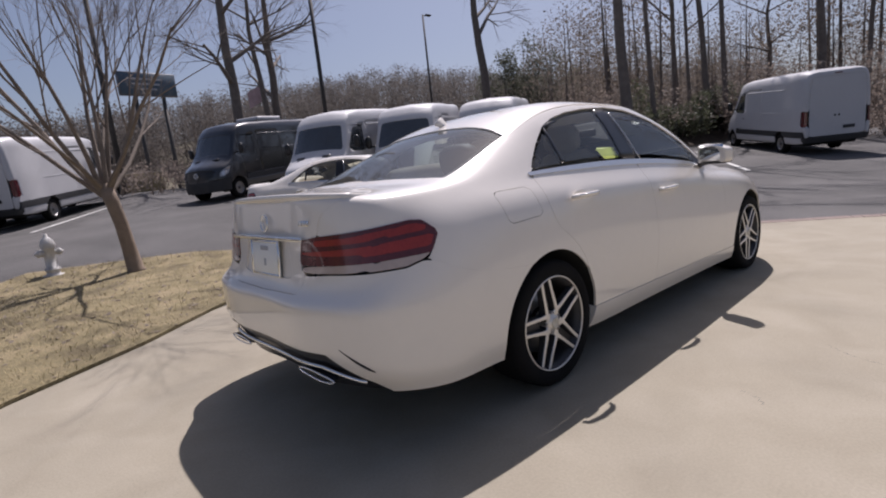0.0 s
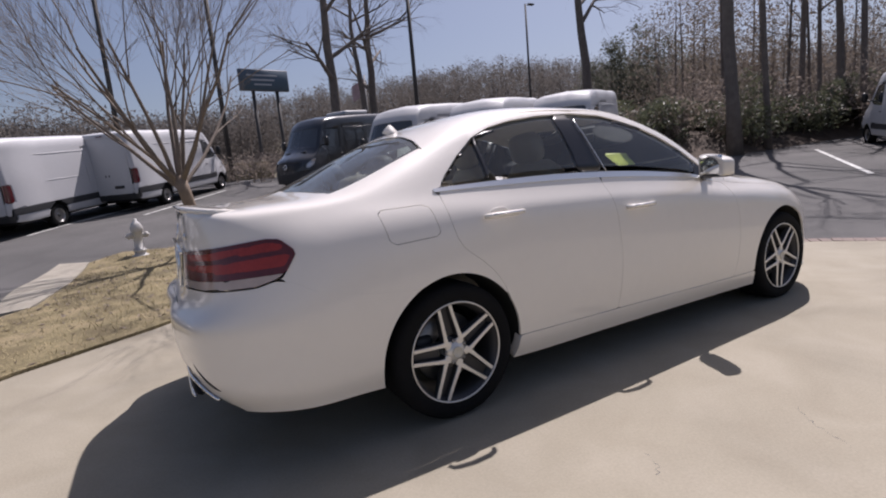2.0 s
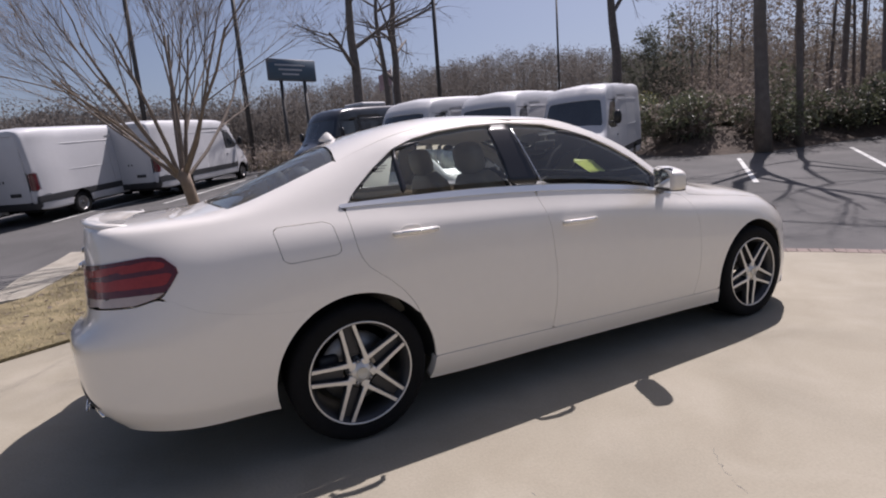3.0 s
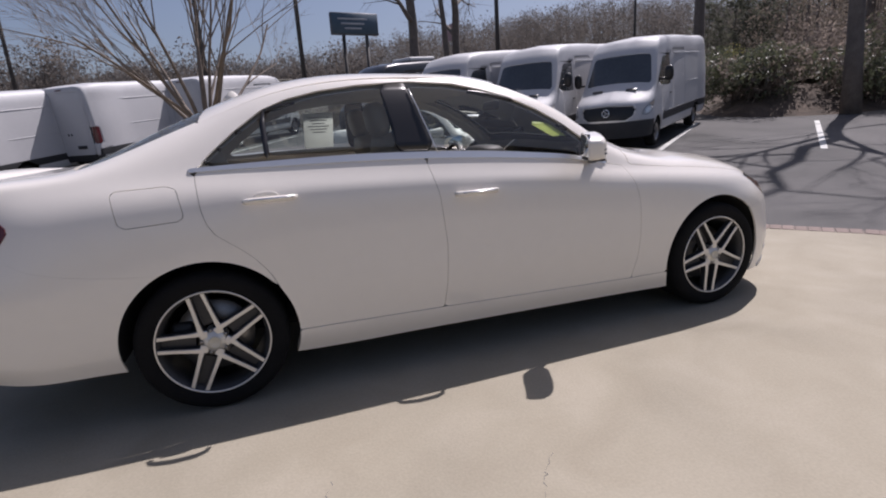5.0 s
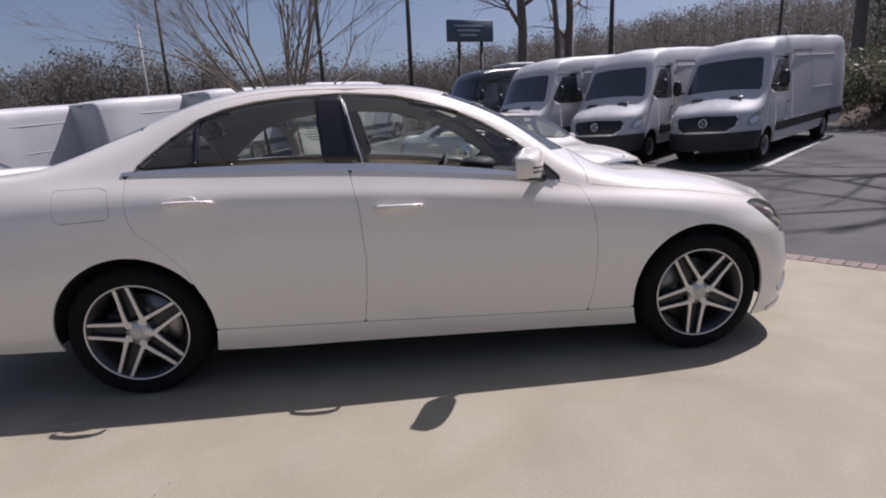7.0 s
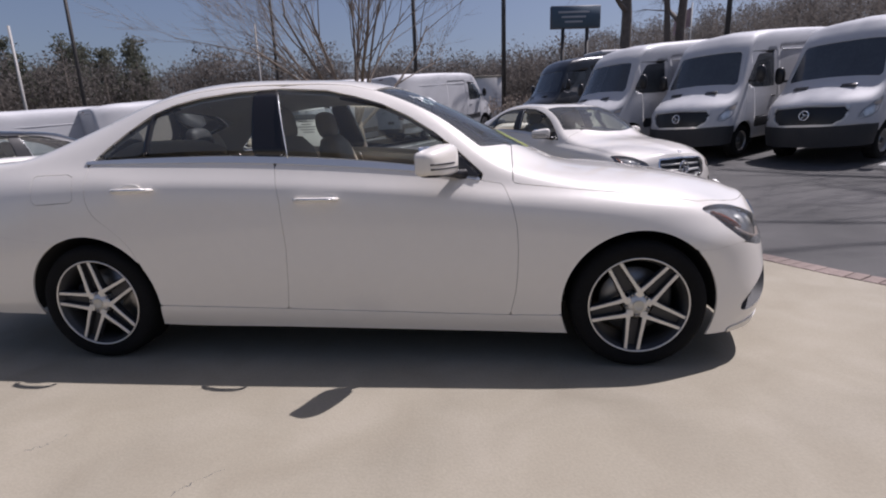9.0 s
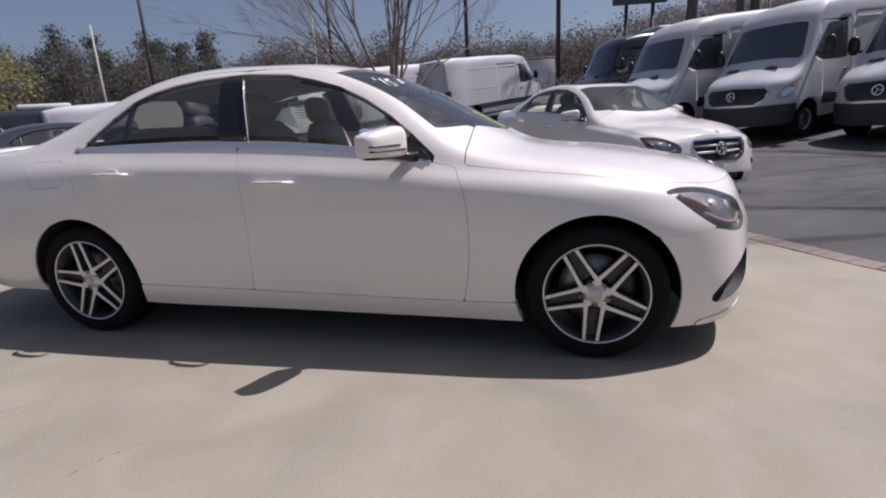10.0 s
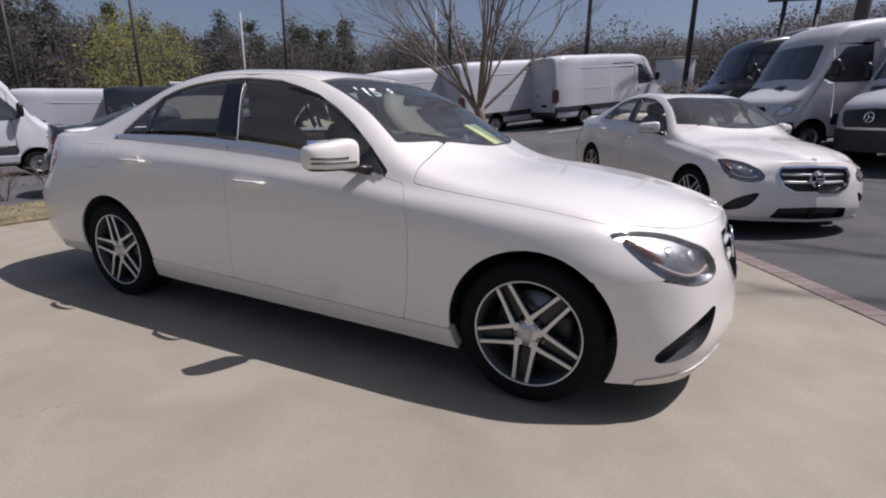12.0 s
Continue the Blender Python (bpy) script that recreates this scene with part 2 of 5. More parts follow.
def hermite(knots, values, at, limited=False):
    """A smooth curve through values (n, ...) at knots; limited: no overshoot."""
    k, v, at = np.asarray(knots, float), np.asarray(values, float), np.asarray(at, float)
    h = np.diff(k)
    h_ = h.reshape((-1,) + (1,) * (v.ndim - 1))
    d = np.diff(v, axis=0) / h_
    m = np.empty_like(v)
    m[0], m[-1] = d[0], d[-1]
    m[1:-1] = (d[:-1] * h_[1:] + d[1:] * h_[:-1]) / (h_[1:] + h_[:-1])
    if limited:
        flat = d[:-1] * d[1:] <= 0
        cap = 2.2 * np.minimum(abs(d[:-1]), abs(d[1:]))
        m[1:-1] = np.where(flat, 0, np.clip(m[1:-1], -cap, cap))
    i = np.clip(np.searchsorted(k, at, side="right") - 1, 0, len(k) - 2)
    t = ((at - k[i]) / h[i]).reshape((-1,) + (1,) * (v.ndim - 1))
    hh = h[i].reshape(t.shape)
    return (2 * t**3 - 3 * t**2 + 1) * v[i] + (t**3 - 2 * t**2 + t) * hh * m[i] + (3 * t**2 - 2 * t**3) * v[i + 1] + (t**3 - t**2) * hh * m[i + 1]


def smooth_loop(points, n=6):
    """A closed smooth outline through points."""
    k, out = len(points), []
    for i in range(k):
        p = [np.array(points[(i + q) % k], float) for q in (-1, 0, 1, 2)]
        for t in np.arange(n) / n:
            v = .5 * (2 * p[1] + (p[2] - p[0]) * t + (2 * p[0] - 5 * p[1] + 4 * p[2] - p[3]) * t**2 + (3 * p[1] - p[0] - 3 * p[2] + p[3]) * t**3)
            out.append((float(v[0]), float(v[1])))
    return out


def polygon_inside(px, pz, outline):
    """Distance to a closed outline, positive inside."""
    o = np.asarray(outline, float)
    dist = np.full(px.shape, 1e9)
    inside = np.zeros(px.shape, bool)
    for (x0, z0), (x1, z1) in zip(o, np.roll(o, -1, axis=0)):
        ex, ez = x1 - x0, z1 - z0
        t = np.clip(((px - x0) * ex + (pz - z0) * ez) / (ex * ex + ez * ez + 1e-12), 0, 1)
        dist = np.minimum(dist, np.hypot(px - x0 - t * ex, pz - z0 - t * ez))
        cross = (z0 > pz) != (z1 > pz)
        inside ^= cross & (px < (x1 - x0) * (pz - z0) / (z1 - z0 + 1e-12) + x0)
    return np.where(inside, dist, -dist)


class Shell:
    """Half of a vehicle's skin, spanned over lines that run from the rear's middle round the corner and along the side to the front's middle.
    Line s = 0 is the lowest; panels are cut out of the skin by functions that are positive inside."""

    def __init__(self, lines, step_t, step_s, ref=3, fair=0):
        lines = np.array(lines, float)
        chord = np.linalg.norm(np.diff(lines[ref], axis=0), axis=1)
        kt = np.concatenate([[0], np.cumsum(chord)])
        self.kt = kt
        nt = int(kt[-1] / step_t) + 1
        t = np.linspace(0, kt[-1], nt)
        along = np.stack([hermite(kt, l, t) for l in lines])
        n = len(lines)
        gap = np.median(np.linalg.norm(np.diff(along, axis=0), axis=2), axis=1)
        s = np.concatenate([np.linspace(i, i + 1, max(3, int(gap[i] / step_s)), endpoint=False) for i in range(n - 1)] + [[n - 1]])
        ks = np.arange(n, dtype=float)
        self.P = hermite(ks, along, s, limited=True)
        for turns, axis in ((fair, 1), (1 if fair else 0, 0)):
            for _ in range(turns):
                q = np.moveaxis(self.P, axis, 0)
                q[2:-2] = (q[:-4] + 4 * q[1:-3] + 6 * q[2:-2] + 4 * q[3:-1] + q[4:]) / 16
        self.P[:, :, 1] = np.maximum(self.P[:, :, 1], 0)
        self.S, self.U = np.meshgrid(s, t, indexing="ij")
        self.X, self.Y, self.Z = self.P[..., 0], self.P[..., 1], self.P[..., 2]
        du, ds = np.gradient(self.P, axis=1), np.gradient(self.P, axis=0)
        nrm = np.cross(du, ds)
        size = np.linalg.norm(nrm, axis=2, keepdims=True)
        nrm = np.where(size > 1e-9, nrm / np.maximum(size, 1e-9), (0, 0, 1))
        mid = nrm[len(s) // 3, nt // 2]
        self.N = nrm if mid[1] > 0 else -nrm
        self.plan = along[ref]
        self.t = t

    def u_at(self, x, y):
        """The way along the skin of the plan's point nearest to (x, y)."""
        return float(self.t[np.argmin(np.hypot(self.plan[:, 0] - x, self.plan[:, 1] - y))])

    def spot(self, u, z, side=1, out=0.0):
        """A point of the skin at a way along it and a height."""
        return self.place(self.U, self.Z, u, z, self.S < 5, side, out)

    def place(self, a_grid, b_grid, a, b, mask, side=1, out=0.0):
        """A point of the skin where two of its measures take the values a and b, by a plane fitted to the skin near by."""
        d = (a_grid - a) ** 2 + (b_grid - b) ** 2 + np.where(mask, 0, 1)
        near = np.argpartition(d, 20, axis=None)[:20]
        w = np.exp(-d.flat[near] / .0006) + 1e-6
        base = np.stack([np.ones(20), a_grid.flat[near] - a, b_grid.flat[near] - b], axis=1)
        left = (base * w[:, None]).T @ base + np.diag((0, 1e-7, 1e-7))
        p = np.linalg.solve(left, (base * w[:, None]).T @ (self.P + self.N * out).reshape(-1, 3)[near])[0]
        return Vector((p[0], p[1] * side, p[2]))

    def cut(self, g, offset=0.0, flange=0.012, sides=(1, -1)):
        """The panel where g > 0, as a bmesh, for the given sides, edges turned inwards."""
        bm = bmesh.new()
        pos, nor = self.P + self.N * offset, self.N
        cells = np.argwhere((np.maximum.reduce([g[:-1, :-1], g[1:, :-1], g[:-1, 1:], g[1:, 1:]]) > 0))
        for side in sides:
            verts, edges, flip = {}, {}, np.array((1, side, 1.0))

            def at(a, b):
                """The corner a, or the crossing between corners a and b."""
                key = (a, a) if b is None else (min(a, b), max(a, b))
                if key not in verts:
                    if b is None:
                        p, q = pos[a], nor[a]
                    else:
                        a, b = key
                        k = g[a] / (g[a] - g[b])
                        p, q = pos[a] + k * (pos[b] - pos[a]), nor[a] + k * (nor[b] - nor[a])
                    v = bm.verts.new(p * flip)
                    verts[key] = (v, p * flip - q * flip * flange)
                return verts[key]

            for i, j in cells:
                c = [(i, j), (i, j + 1), (i + 1, j + 1), (i + 1, j)]
                ring = []
                for a, b in zip(c, c[1:] + c[:1]):
                    if g[a] > 0:
                        ring.append(at(a, None))
                    if (g[a] > 0) != (g[b] > 0):
                        ring.append(at(a, b))
                loop = []
                for v in ring:
                    if not loop or (v[0] is not loop[-1][0] and (v[0].co - loop[-1][0].co).length > 1e-5):
                        loop.append(v)
                while len(loop) > 2 and (loop[0][0].co - loop[-1][0].co).length < 1e-5:
                    loop.pop()
                if len(loop) < 3:
                    continue
                if side > 0:
                    loop.reverse()
                try:
                    bm.faces.new([v[0] for v in loop])
                except ValueError:
                    continue
                for a, b in zip(loop, loop[1:] + loop[:1]):
                    key = (a[0], b[0])
                    if (b[0], a[0]) in edges:
                        del edges[(b[0], a[0])]
                    else:
                        edges[key] = (a, b)
            if flange:
                lips, tops = {}, {}
                for a, b in edges.values():
                    if abs(a[0].co.y) < 1e-4 and abs(b[0].co.y) < 1e-4:
                        continue
                    for v in (a, b):
                        if v[0] not in lips:
                            lips[v[0]], tops[v[0]] = bm.verts.new(v[1]), bm.verts.new(v[0].co)
                    bm.faces.new((tops[b[0]], tops[a[0]], lips[a[0]], lips[b[0]]))
        middle = [v for v in bm.verts if abs(v.co.y) < 1e-4]
        bmesh.ops.remove_doubles(bm, verts=middle, dist=1e-4)
        return bm


# ---- ground ----
CONCRETE = ground_material("concrete", ((.272, .241, .181), (.316, .283, .219), (.293, .262, .199)), 0.85, 2.6, 0.10, (0.06, 90), 0.09)
CURB = ground_material("kerb_concrete", ((.27, .245, .20), (.37, .34, .28)), 0.9, 2.5, 0.2, (0.14, 120), 0.2)
ASPHALT = ground_material("asphalt", ((.068, .066, .064), (.108, .104, .101)), 0.9, 0.5, 0.3, (0.30, 220), 0.15)
LINE_PAINT = ground_material("line_paint", ((.45, .45, .43), (.65, .65, .62)), 0.8, 3.0, 0.1, (0.2, 60), 0.35)
SOIL = ground_material("dry_turf", ((.12, .095, .05), (.28, .225, .13), (.20, .165, .085)), 0.95, 2.2, 0.5, (0.4, 60), 0.25)
PAVER_BED = material("paver_joint_sand", (.17, .145, .125), 0.95, vary=.2, scale=9, bump=.2, bump_scale=90)
PAVER = material("worn_paver", (.225, .175, .152), 0.9, vary=.25, scale=14, bump=.2, bump_scale=120, per_object=.09)


def rise(x, y):
    """Height of the lot, which is level under the first car and climbs behind it."""
    k = .043 * x + .083 * y - .53
    return min((k + math.sqrt(k * k + .004)) / 2, 1.7) - .045 * min(max(-3.4 - x, 0), 16)


def slab(name, outline, top, thick, mat, cuts=0.0):
    """A flat slab over an outline; cuts: edge length of the squares into which it is divided, so that it follows the lot's rise."""
    bm = bmesh.new()
    face = bm.faces.new([bm.verts.new((x, y, 0)) for x, y in outline])
    if face.normal.z < 0:
        bmesh.ops.reverse_faces(bm, faces=[face])
    if cuts:
        xs, ys = [p[0] for p in outline], [p[1] for p in outline]
        for axis, lo, hi in ((0, min(xs), max(xs)), (1, min(ys), max(ys))):
            v = lo + cuts
            while v < hi:
                co = Vector((v, 0, 0)) if axis == 0 else Vector((0, v, 0))
                bmesh.ops.bisect_plane(bm, geom=bm.verts[:] + bm.edges[:] + bm.faces[:], plane_co=co, plane_no=Vector((1, 0, 0)) if axis == 0 else Vector((0, 1, 0)))
                v += cuts
    edge = [e for e in bm.edges if e.is_boundary]
    low = bmesh.ops.extrude_edge_only(bm, edges=edge)["geom"]
    low = {v for v in low if isinstance(v, bmesh.types.BMVert)}
    for v in bm.verts:
        v.co.z = rise(v.co.x, v.co.y) + top - (thick if v in low else 0)
    return part(name, bm, mat, smooth=False)


bm = bmesh.new()
xs = np.concatenate([np.linspace(-1500, -40, 8), np.linspace(-35, 45, 81), np.linspace(60, 1500, 8)])
ys = np.concatenate([np.linspace(-1500, -30, 8), np.linspace(-20, 60, 81), np.linspace(80, 1500, 8)])
grid = [[bm.verts.new((x, y, rise(x, y) - .012)) for y in ys] for x in xs]
for a, b in zip(grid, grid[1:]):
    for k in range(len(ys) - 1):
        bm.faces.new((a[k], b[k], b[k + 1], a[k + 1]))
tagged(part("ground", bm, ASPHALT), "grey worn asphalt of a car lot", "ground", kind="structure")

APRON = [(-3.3, -14), (-3.27, -3), (-3.25, -.25), (-3.18, .45), (-2.7, 1.15), (-2.16, 1.66), (-1.28, 2.25), (-.54, 2.90), (.3, 3.3), (2.2, 3.3), (3.45, 2.95), (4.1, 1.9), (4.75, .75), (5.45, -.2), (6.0, -1.15), (6.9, -3.2), (8.5, -14)]
tagged(slab("pavement", APRON, 0, .15, CONCRETE, 1.0), "pale beige concrete apron with hairline cracks", "pavement", kind="structure")
TURF = [(-3.28, -6), (-3.26, -.25), (-3.19, .46), (-2.71, 1.16), (-2.17, 1.67), (-1.29, 2.26), (-.55, 2.91), (.3, 3.6), (1.2, 4.9), (1.35, 6.6), (.6, 7.6), (-.6, 8.3), (-1.8, 8.9), (-2.3, 8.3), (-2.35, 6.4), (-2.5, 4.6), (-3.6, 3.0), (-5.0, 1.3), (-5.1, -6)]
tagged(slab("verge", TURF, .025, .15, SOIL, .5), "strip of dry brown turf beside the apron", "verge", kind="structure")
tagged(slab("kerb", [(-2.36, 6.2), (-2.31, 8.35), (-2.8, 8.7), (-3.05, 6.4), (-2.95, 4.4), (-2.55, 4.5)], .03, .12, CURB, .6), "pale concrete gutter corner beside the turf", "kerb", kind="structure")
for k, (x0, y0, x1, y1) in enumerate(((8.9, 6.3, 13.4, 9.65), (11.2, 4.15, 15.4, 7.3), (13.6, 2.35, 19.4, 6.0), (-1.4, 15.4, 1.6, 20.4), (-4.2, 14.6, -1.0, 19.2))):
    d = Vector((x1 - x0, y1 - y0)).normalized()
    n = Vector((-d.y, d.x)) * .06
    tagged(slab("parking_line", [(x0 + n.x, y0 + n.y), (x0 - n.x, y0 - n.y), (x1 - n.x, y1 - n.y), (x1 + n.x, y1 + n.y)], -.006, .005, LINE_PAINT, .8), "worn white parking line", "line", "parking lines", "structure")
# paver border along the apron's front edge
EDGE = [(3.45, 2.95), (4.1, 1.9), (4.75, .75), (5.45, -.2), (6.0, -1.15), (6.9, -3.2)]
outer_edge = []
for k, (x, y) in enumerate(EDGE):
    (xa, ya), (xb, yb) = EDGE[max(k - 1, 0)], EDGE[min(k + 1, len(EDGE) - 1)]
    away = Vector((ya - yb, xb - xa)).normalized() * .235
    outer_edge.append((x + away.x, y + away.y))
tagged(slab("border_bed", [(x + .01, y) for x, y in EDGE] + outer_edge[::-1], -.008, .1, PAVER_BED, .8), "mortar bed of the paver border", "border", kind="structure")
# cracks in the apron
for k, pts in enumerate((((1.34, -1.50), (1.29, -1.68), (1.22, -1.77), (1.13, -1.84), (1.08, -1.92), (1.03, -2.02), (.97, -2.10)), ((.40, -1.62), (.36, -1.70), (.30, -1.74)))):
    rng = random.Random(k)
    bm = bmesh.new()
    rows = []
    fine = []
    for a, b in zip(pts, pts[1:]):
        for q in range(6):
            fine.append((a[0] + (b[0] - a[0]) * q / 6 + rng.uniform(-.008, .008), a[1] + (b[1] - a[1]) * q / 6 + rng.uniform(-.008, .008)))
    for i, (x, y) in enumerate(fine):
        w = .0020 * rng.uniform(.3, 1.3)
        rows.append((bm.verts.new((x - w, y - w, .0016)), bm.verts.new((x + w, y + w, .0016))))
    for a, b in zip(rows, rows[1:]):
        bm.faces.new((a[0], a[1], b[1], b[0]))
    tagged(part("crack", bm, ASPHALT, smooth=False), "hairline crack in the concrete", "crack", "cracks", "structure")


# ---- sedan ----
def sedan_shell():
    """The skin of a four-door sedan: rear axle at x = 0, front axle at x = 2.874, nose along +x."""
    low = [(-1.03, 0, .27), (-1.02, .48, .27), (-.94, .75, .285), (-.72, .86, .26), (-.40, .87, .25), (0, .87, .22), (.40, .865, .195), (1.08, .865, .188),
           (1.60, .865, .182), (1.90, .865, .178), (2.22, .865, .174), (2.50, .87, .17), (2.874, .87, .168), (3.24, .865, .168), (3.46, .74, .175), (3.60, .42, .185), (3.65, 0, .185)]
    sill = [(-1.11, 0, .44), (-1.10, .50, .44), (-1.02, .78, .42), (-.76, .89, .38), (-.40, .905, .36), (0, .915, .34), (.40, .905, .305), (1.08, .900, .298),
            (1.60, .900, .29), (1.90, .900, .285), (2.22, .900, .278), (2.50, .905, .29), (2.874, .915, .32), (3.23, .885, .34), (3.49, .755, .335), (3.655, .43, .33), (3.71, 0, .33)]
    waist = [(-1.125, 0, .63), (-1.115, .51, .63), (-1.03, .785, .63), (-.76, .897, .61), (-.40, .922, .60), (0, .929, .60), (.40, .924, .58), (1.08, .925, .56),
             (1.60, .925, .55), (1.90, .925, .545), (2.22, .925, .54), (2.50, .925, .56), (2.874, .925, .58), (3.20, .89, .60), (3.45, .755, .585), (3.625, .44, .56), (3.685, 0, .55)]
    crest = [(-1.055, 0, .73), (-1.045, .50, .73), (-.965, .745, .75), (-.72, .845, .86), (-.40, .885, .90), (0, .900, .915), (.40, .905, .905), (1.08, .908, .885),
             (1.60, .908, .86), (1.90, .908, .835), (2.22, .908, .81), (2.50, .907, .795), (2.874, .895, .775), (3.18, .845, .745), (3.41, .735, .70), (3.585, .44, .68), (3.645, 0, .67)]
    belt = [(-1.02, 0, 1.02), (-1.005, .49, 1.02), (-.92, .69, 1.022), (-.74, .762, 1.03), (-.40, .79, 1.052), (0, .805, 1.073), (.40, .818, 1.070), (1.08, .828, 1.050),
            (1.60, .832, 1.012), (1.90, .835, .985), (2.22, .838, .925), (2.50, .835, .893), (2.874, .82, .855), (3.16, .785, .81), (3.39, .67, .755), (3.56, .41, .755), (3.615, 0, .755)]
    rail = [(-1.005, 0, 1.088), (-.99, .48, 1.085), (-.90, .655, 1.075), (-.72, .70, 1.08), (-.44, .70, 1.107), (0, .655, 1.256), (.40, .615, 1.400), (1.08, .606, 1.456),
            (1.56, .610, 1.402), (1.88, .675, 1.262), (2.22, .755, 1.025), (2.50, .755, .948), (2.874, .74, .902), (3.16, .70, .852), (3.38, .57, .80), (3.535, .36, .805), (3.585, 0, .81)]
    brow = [(-.94, 0, 1.088), (-.93, .33, 1.088), (-.84, .40, 1.09), (-.70, .41, 1.10), (-.50, .42, 1.125), (0, .36, 1.335), (.40, .34, 1.466), (1.08, .34, 1.500),
            (1.62, .36, 1.440), (1.95, .40, 1.302), (2.38, .44, 1.055), (2.57, .43, .988), (2.89, .42, .952), (3.20, .39, .905), (3.41, .32, .858), (3.53, .20, .825), (3.575, 0, .815)]
    spine = [(-.90, 0, 1.09), (-.88, 0, 1.09), (-.79, 0, 1.10), (-.68, 0, 1.11), (-.53, 0, 1.132), (0, 0, 1.352), (.40, 0, 1.474), (1.08, 0, 1.505),
             (1.64, 0, 1.447), (1.98, 0, 1.305), (2.44, 0, 1.06), (2.60, 0, 1.0), (2.90, 0, .965), (3.21, 0, .918), (3.42, 0, .872), (3.52, 0, .835), (3.565, 0, .82)]
    return Shell([low, sill, waist, crest, belt, rail, brow, spine], 0.016, 0.018, fair=5)


CAP = material("cap_paint", (.62, .58, .48), .4, vary=.1, scale=40)


def alloy_wheel(name, parent, x, side, turned):
    """A wheel with five twin spokes; the hub faces +z before it is turned."""
    turn = pose(x, side * 0.905, 0.326, -90 if side > 0 else 90, 0, 0)
    wheel = empty(name)
    wheel.parent = parent
    wheel.matrix_local = turn
    tyre = lathe([(.236, -.005), (.252, .006), (.285, .009), (.310, .002), (.322, -.018), (.326, -.045), (.326, -.20), (.318, -.225), (.28, -.235), (.236, -.23)], 64)
    part("tyre", tyre, RUBBER, wheel, "black low-profile rubber tyre")
    barrel = lathe([(.232, -.002), (.241, .003), (.244, -.004), (.238, -.012), (.226, -.02), (.215, -.05), (.208, -.20), (.236, -.225)], 64)
    part("rim", barrel, GUNMETAL, wheel)
    lip = lathe([(.233, -.004), (.236, .003), (.2415, .003), (.2435, -.004)], 64)
    part("rim_lip", lip, SILVER, wheel, "bright machined rim lip")
    for k in range(5):
        for s in (-1, 1):
            bm = bmesh.new()
            rows = []
            for i, (r, a, w, top, deep) in enumerate(((.030, .036, .016, -.010, .05), (.060, .040, .0125, -.006, .045), (.10, .037, .0100, -.005, .04), (.17, .033, .0090, -.006, .035), (.2340, .030, .0095, -.004, .03))):
                c = math.radians(turned + 72 * k)
                out = Vector((-math.sin(c), math.cos(c), 0))
                mid = Vector((math.cos(c) * r, math.sin(c) * r, 0)) + out * s * a
                lean = Vector((0, 0, 1))
                rows.append([bm.verts.new(mid + out * w * q + lean * h) for q, h in ((-1.25, top - deep), (-1, top - .004), (-.72, top), (.72, top), (1, top - .004), (1.25, top - deep))])
            for a_, b_ in zip(rows, rows[1:]):
                for q in range(6):
                    f = bm.faces.new((a_[q], a_[(q + 1) % 6], b_[(q + 1) % 6], b_[q]))
                    f.material_index = 0 if q in (1, 2, 3) else 1
            bm.faces.new(rows[0])
            bm.faces.new(rows[-1])
            bmesh.ops.recalc_face_normals(bm, faces=bm.faces[:])
            part("spoke", bm, (SILVER, GUNMETAL), wheel, smooth=False)
        web = prism([(-.022, .08), (.022, .08), (.022, .12), (.020, .236), (-.020, .236), (-.022, .12)], .012, pose(0, 0, -.05, 0, 0, 72 * k + turned - 90))
        part("spoke_web", web, GUNMETAL, wheel, smooth=False)
    hub = lathe([(0, -.004), (.03, -.004), (.034, -.008), (.040, -.010), (.052, -.018), (.056, -.03), (.058, -.09)], 40)
    part("hub", hub, SILVER, wheel)
    cap = lathe([(0, .0), (.020, .0), (.022, .002), (.027, .002), (.029, -.006)], 32)
    part("centre_cap", cap, CAP, wheel, "pale wheel centre cap")
    for k in range(5):
        c = math.radians(turned + 72 * k)
        bolt = lathe([(0, -.012), (.007, -.012), (.0085, -.016), (.0085, -.03)], 8, Matrix.Translation((math.cos(c) * .055, math.sin(c) * .055, 0)))
        part("wheel_bolt", bolt, STEEL, wheel)
    disc = lathe([(.07, -.105), (.168, -.105), (.17, -.11), (.168, -.13), (.07, -.13)], 48)
    part("brake_disc", disc, STEEL, wheel)
    cal = rounded(.10, .13, .07, .02, 2, pose(-.13 * side * (1 if x > 1 else -1), .02, -.11))
    part("brake_caliper", cal, GUNMETAL, wheel)
    return wheel


BRIGHT_RED = material("bright_red_lamp", (.30, .026, .014), .25, coat=.5, vary=.22, scale=9)


def seat(name, parent, x, y, wide, headrests):
    base = empty(name)
    base.parent = parent
    base.matrix_local = pose(x, y, 0)
    part("cushion", pillow(.52, wide, .20, 4, 10, pose(0, 0, .56, 0, -6, 0)), LEATHER, base)
    part("backrest", pillow(.17, wide, .68, 4, 10, pose(-.30, 0, .86, 0, -18, 0)), LEATHER, base)
    for h in headrests:
        part("headrest", pillow(.11, .27, .19, 3.2, 10, pose(-.43, h, 1.26 if len(headrests) == 1 else 1.18, 0, -12, 0)), LEATHER if len(headrests) == 1 else DASH, base)
        part("headrest_post", tube([(-.41, h - .06, 1.12), (-.42, h - .06, 1.2)], .006), CHROME, base)
    return base


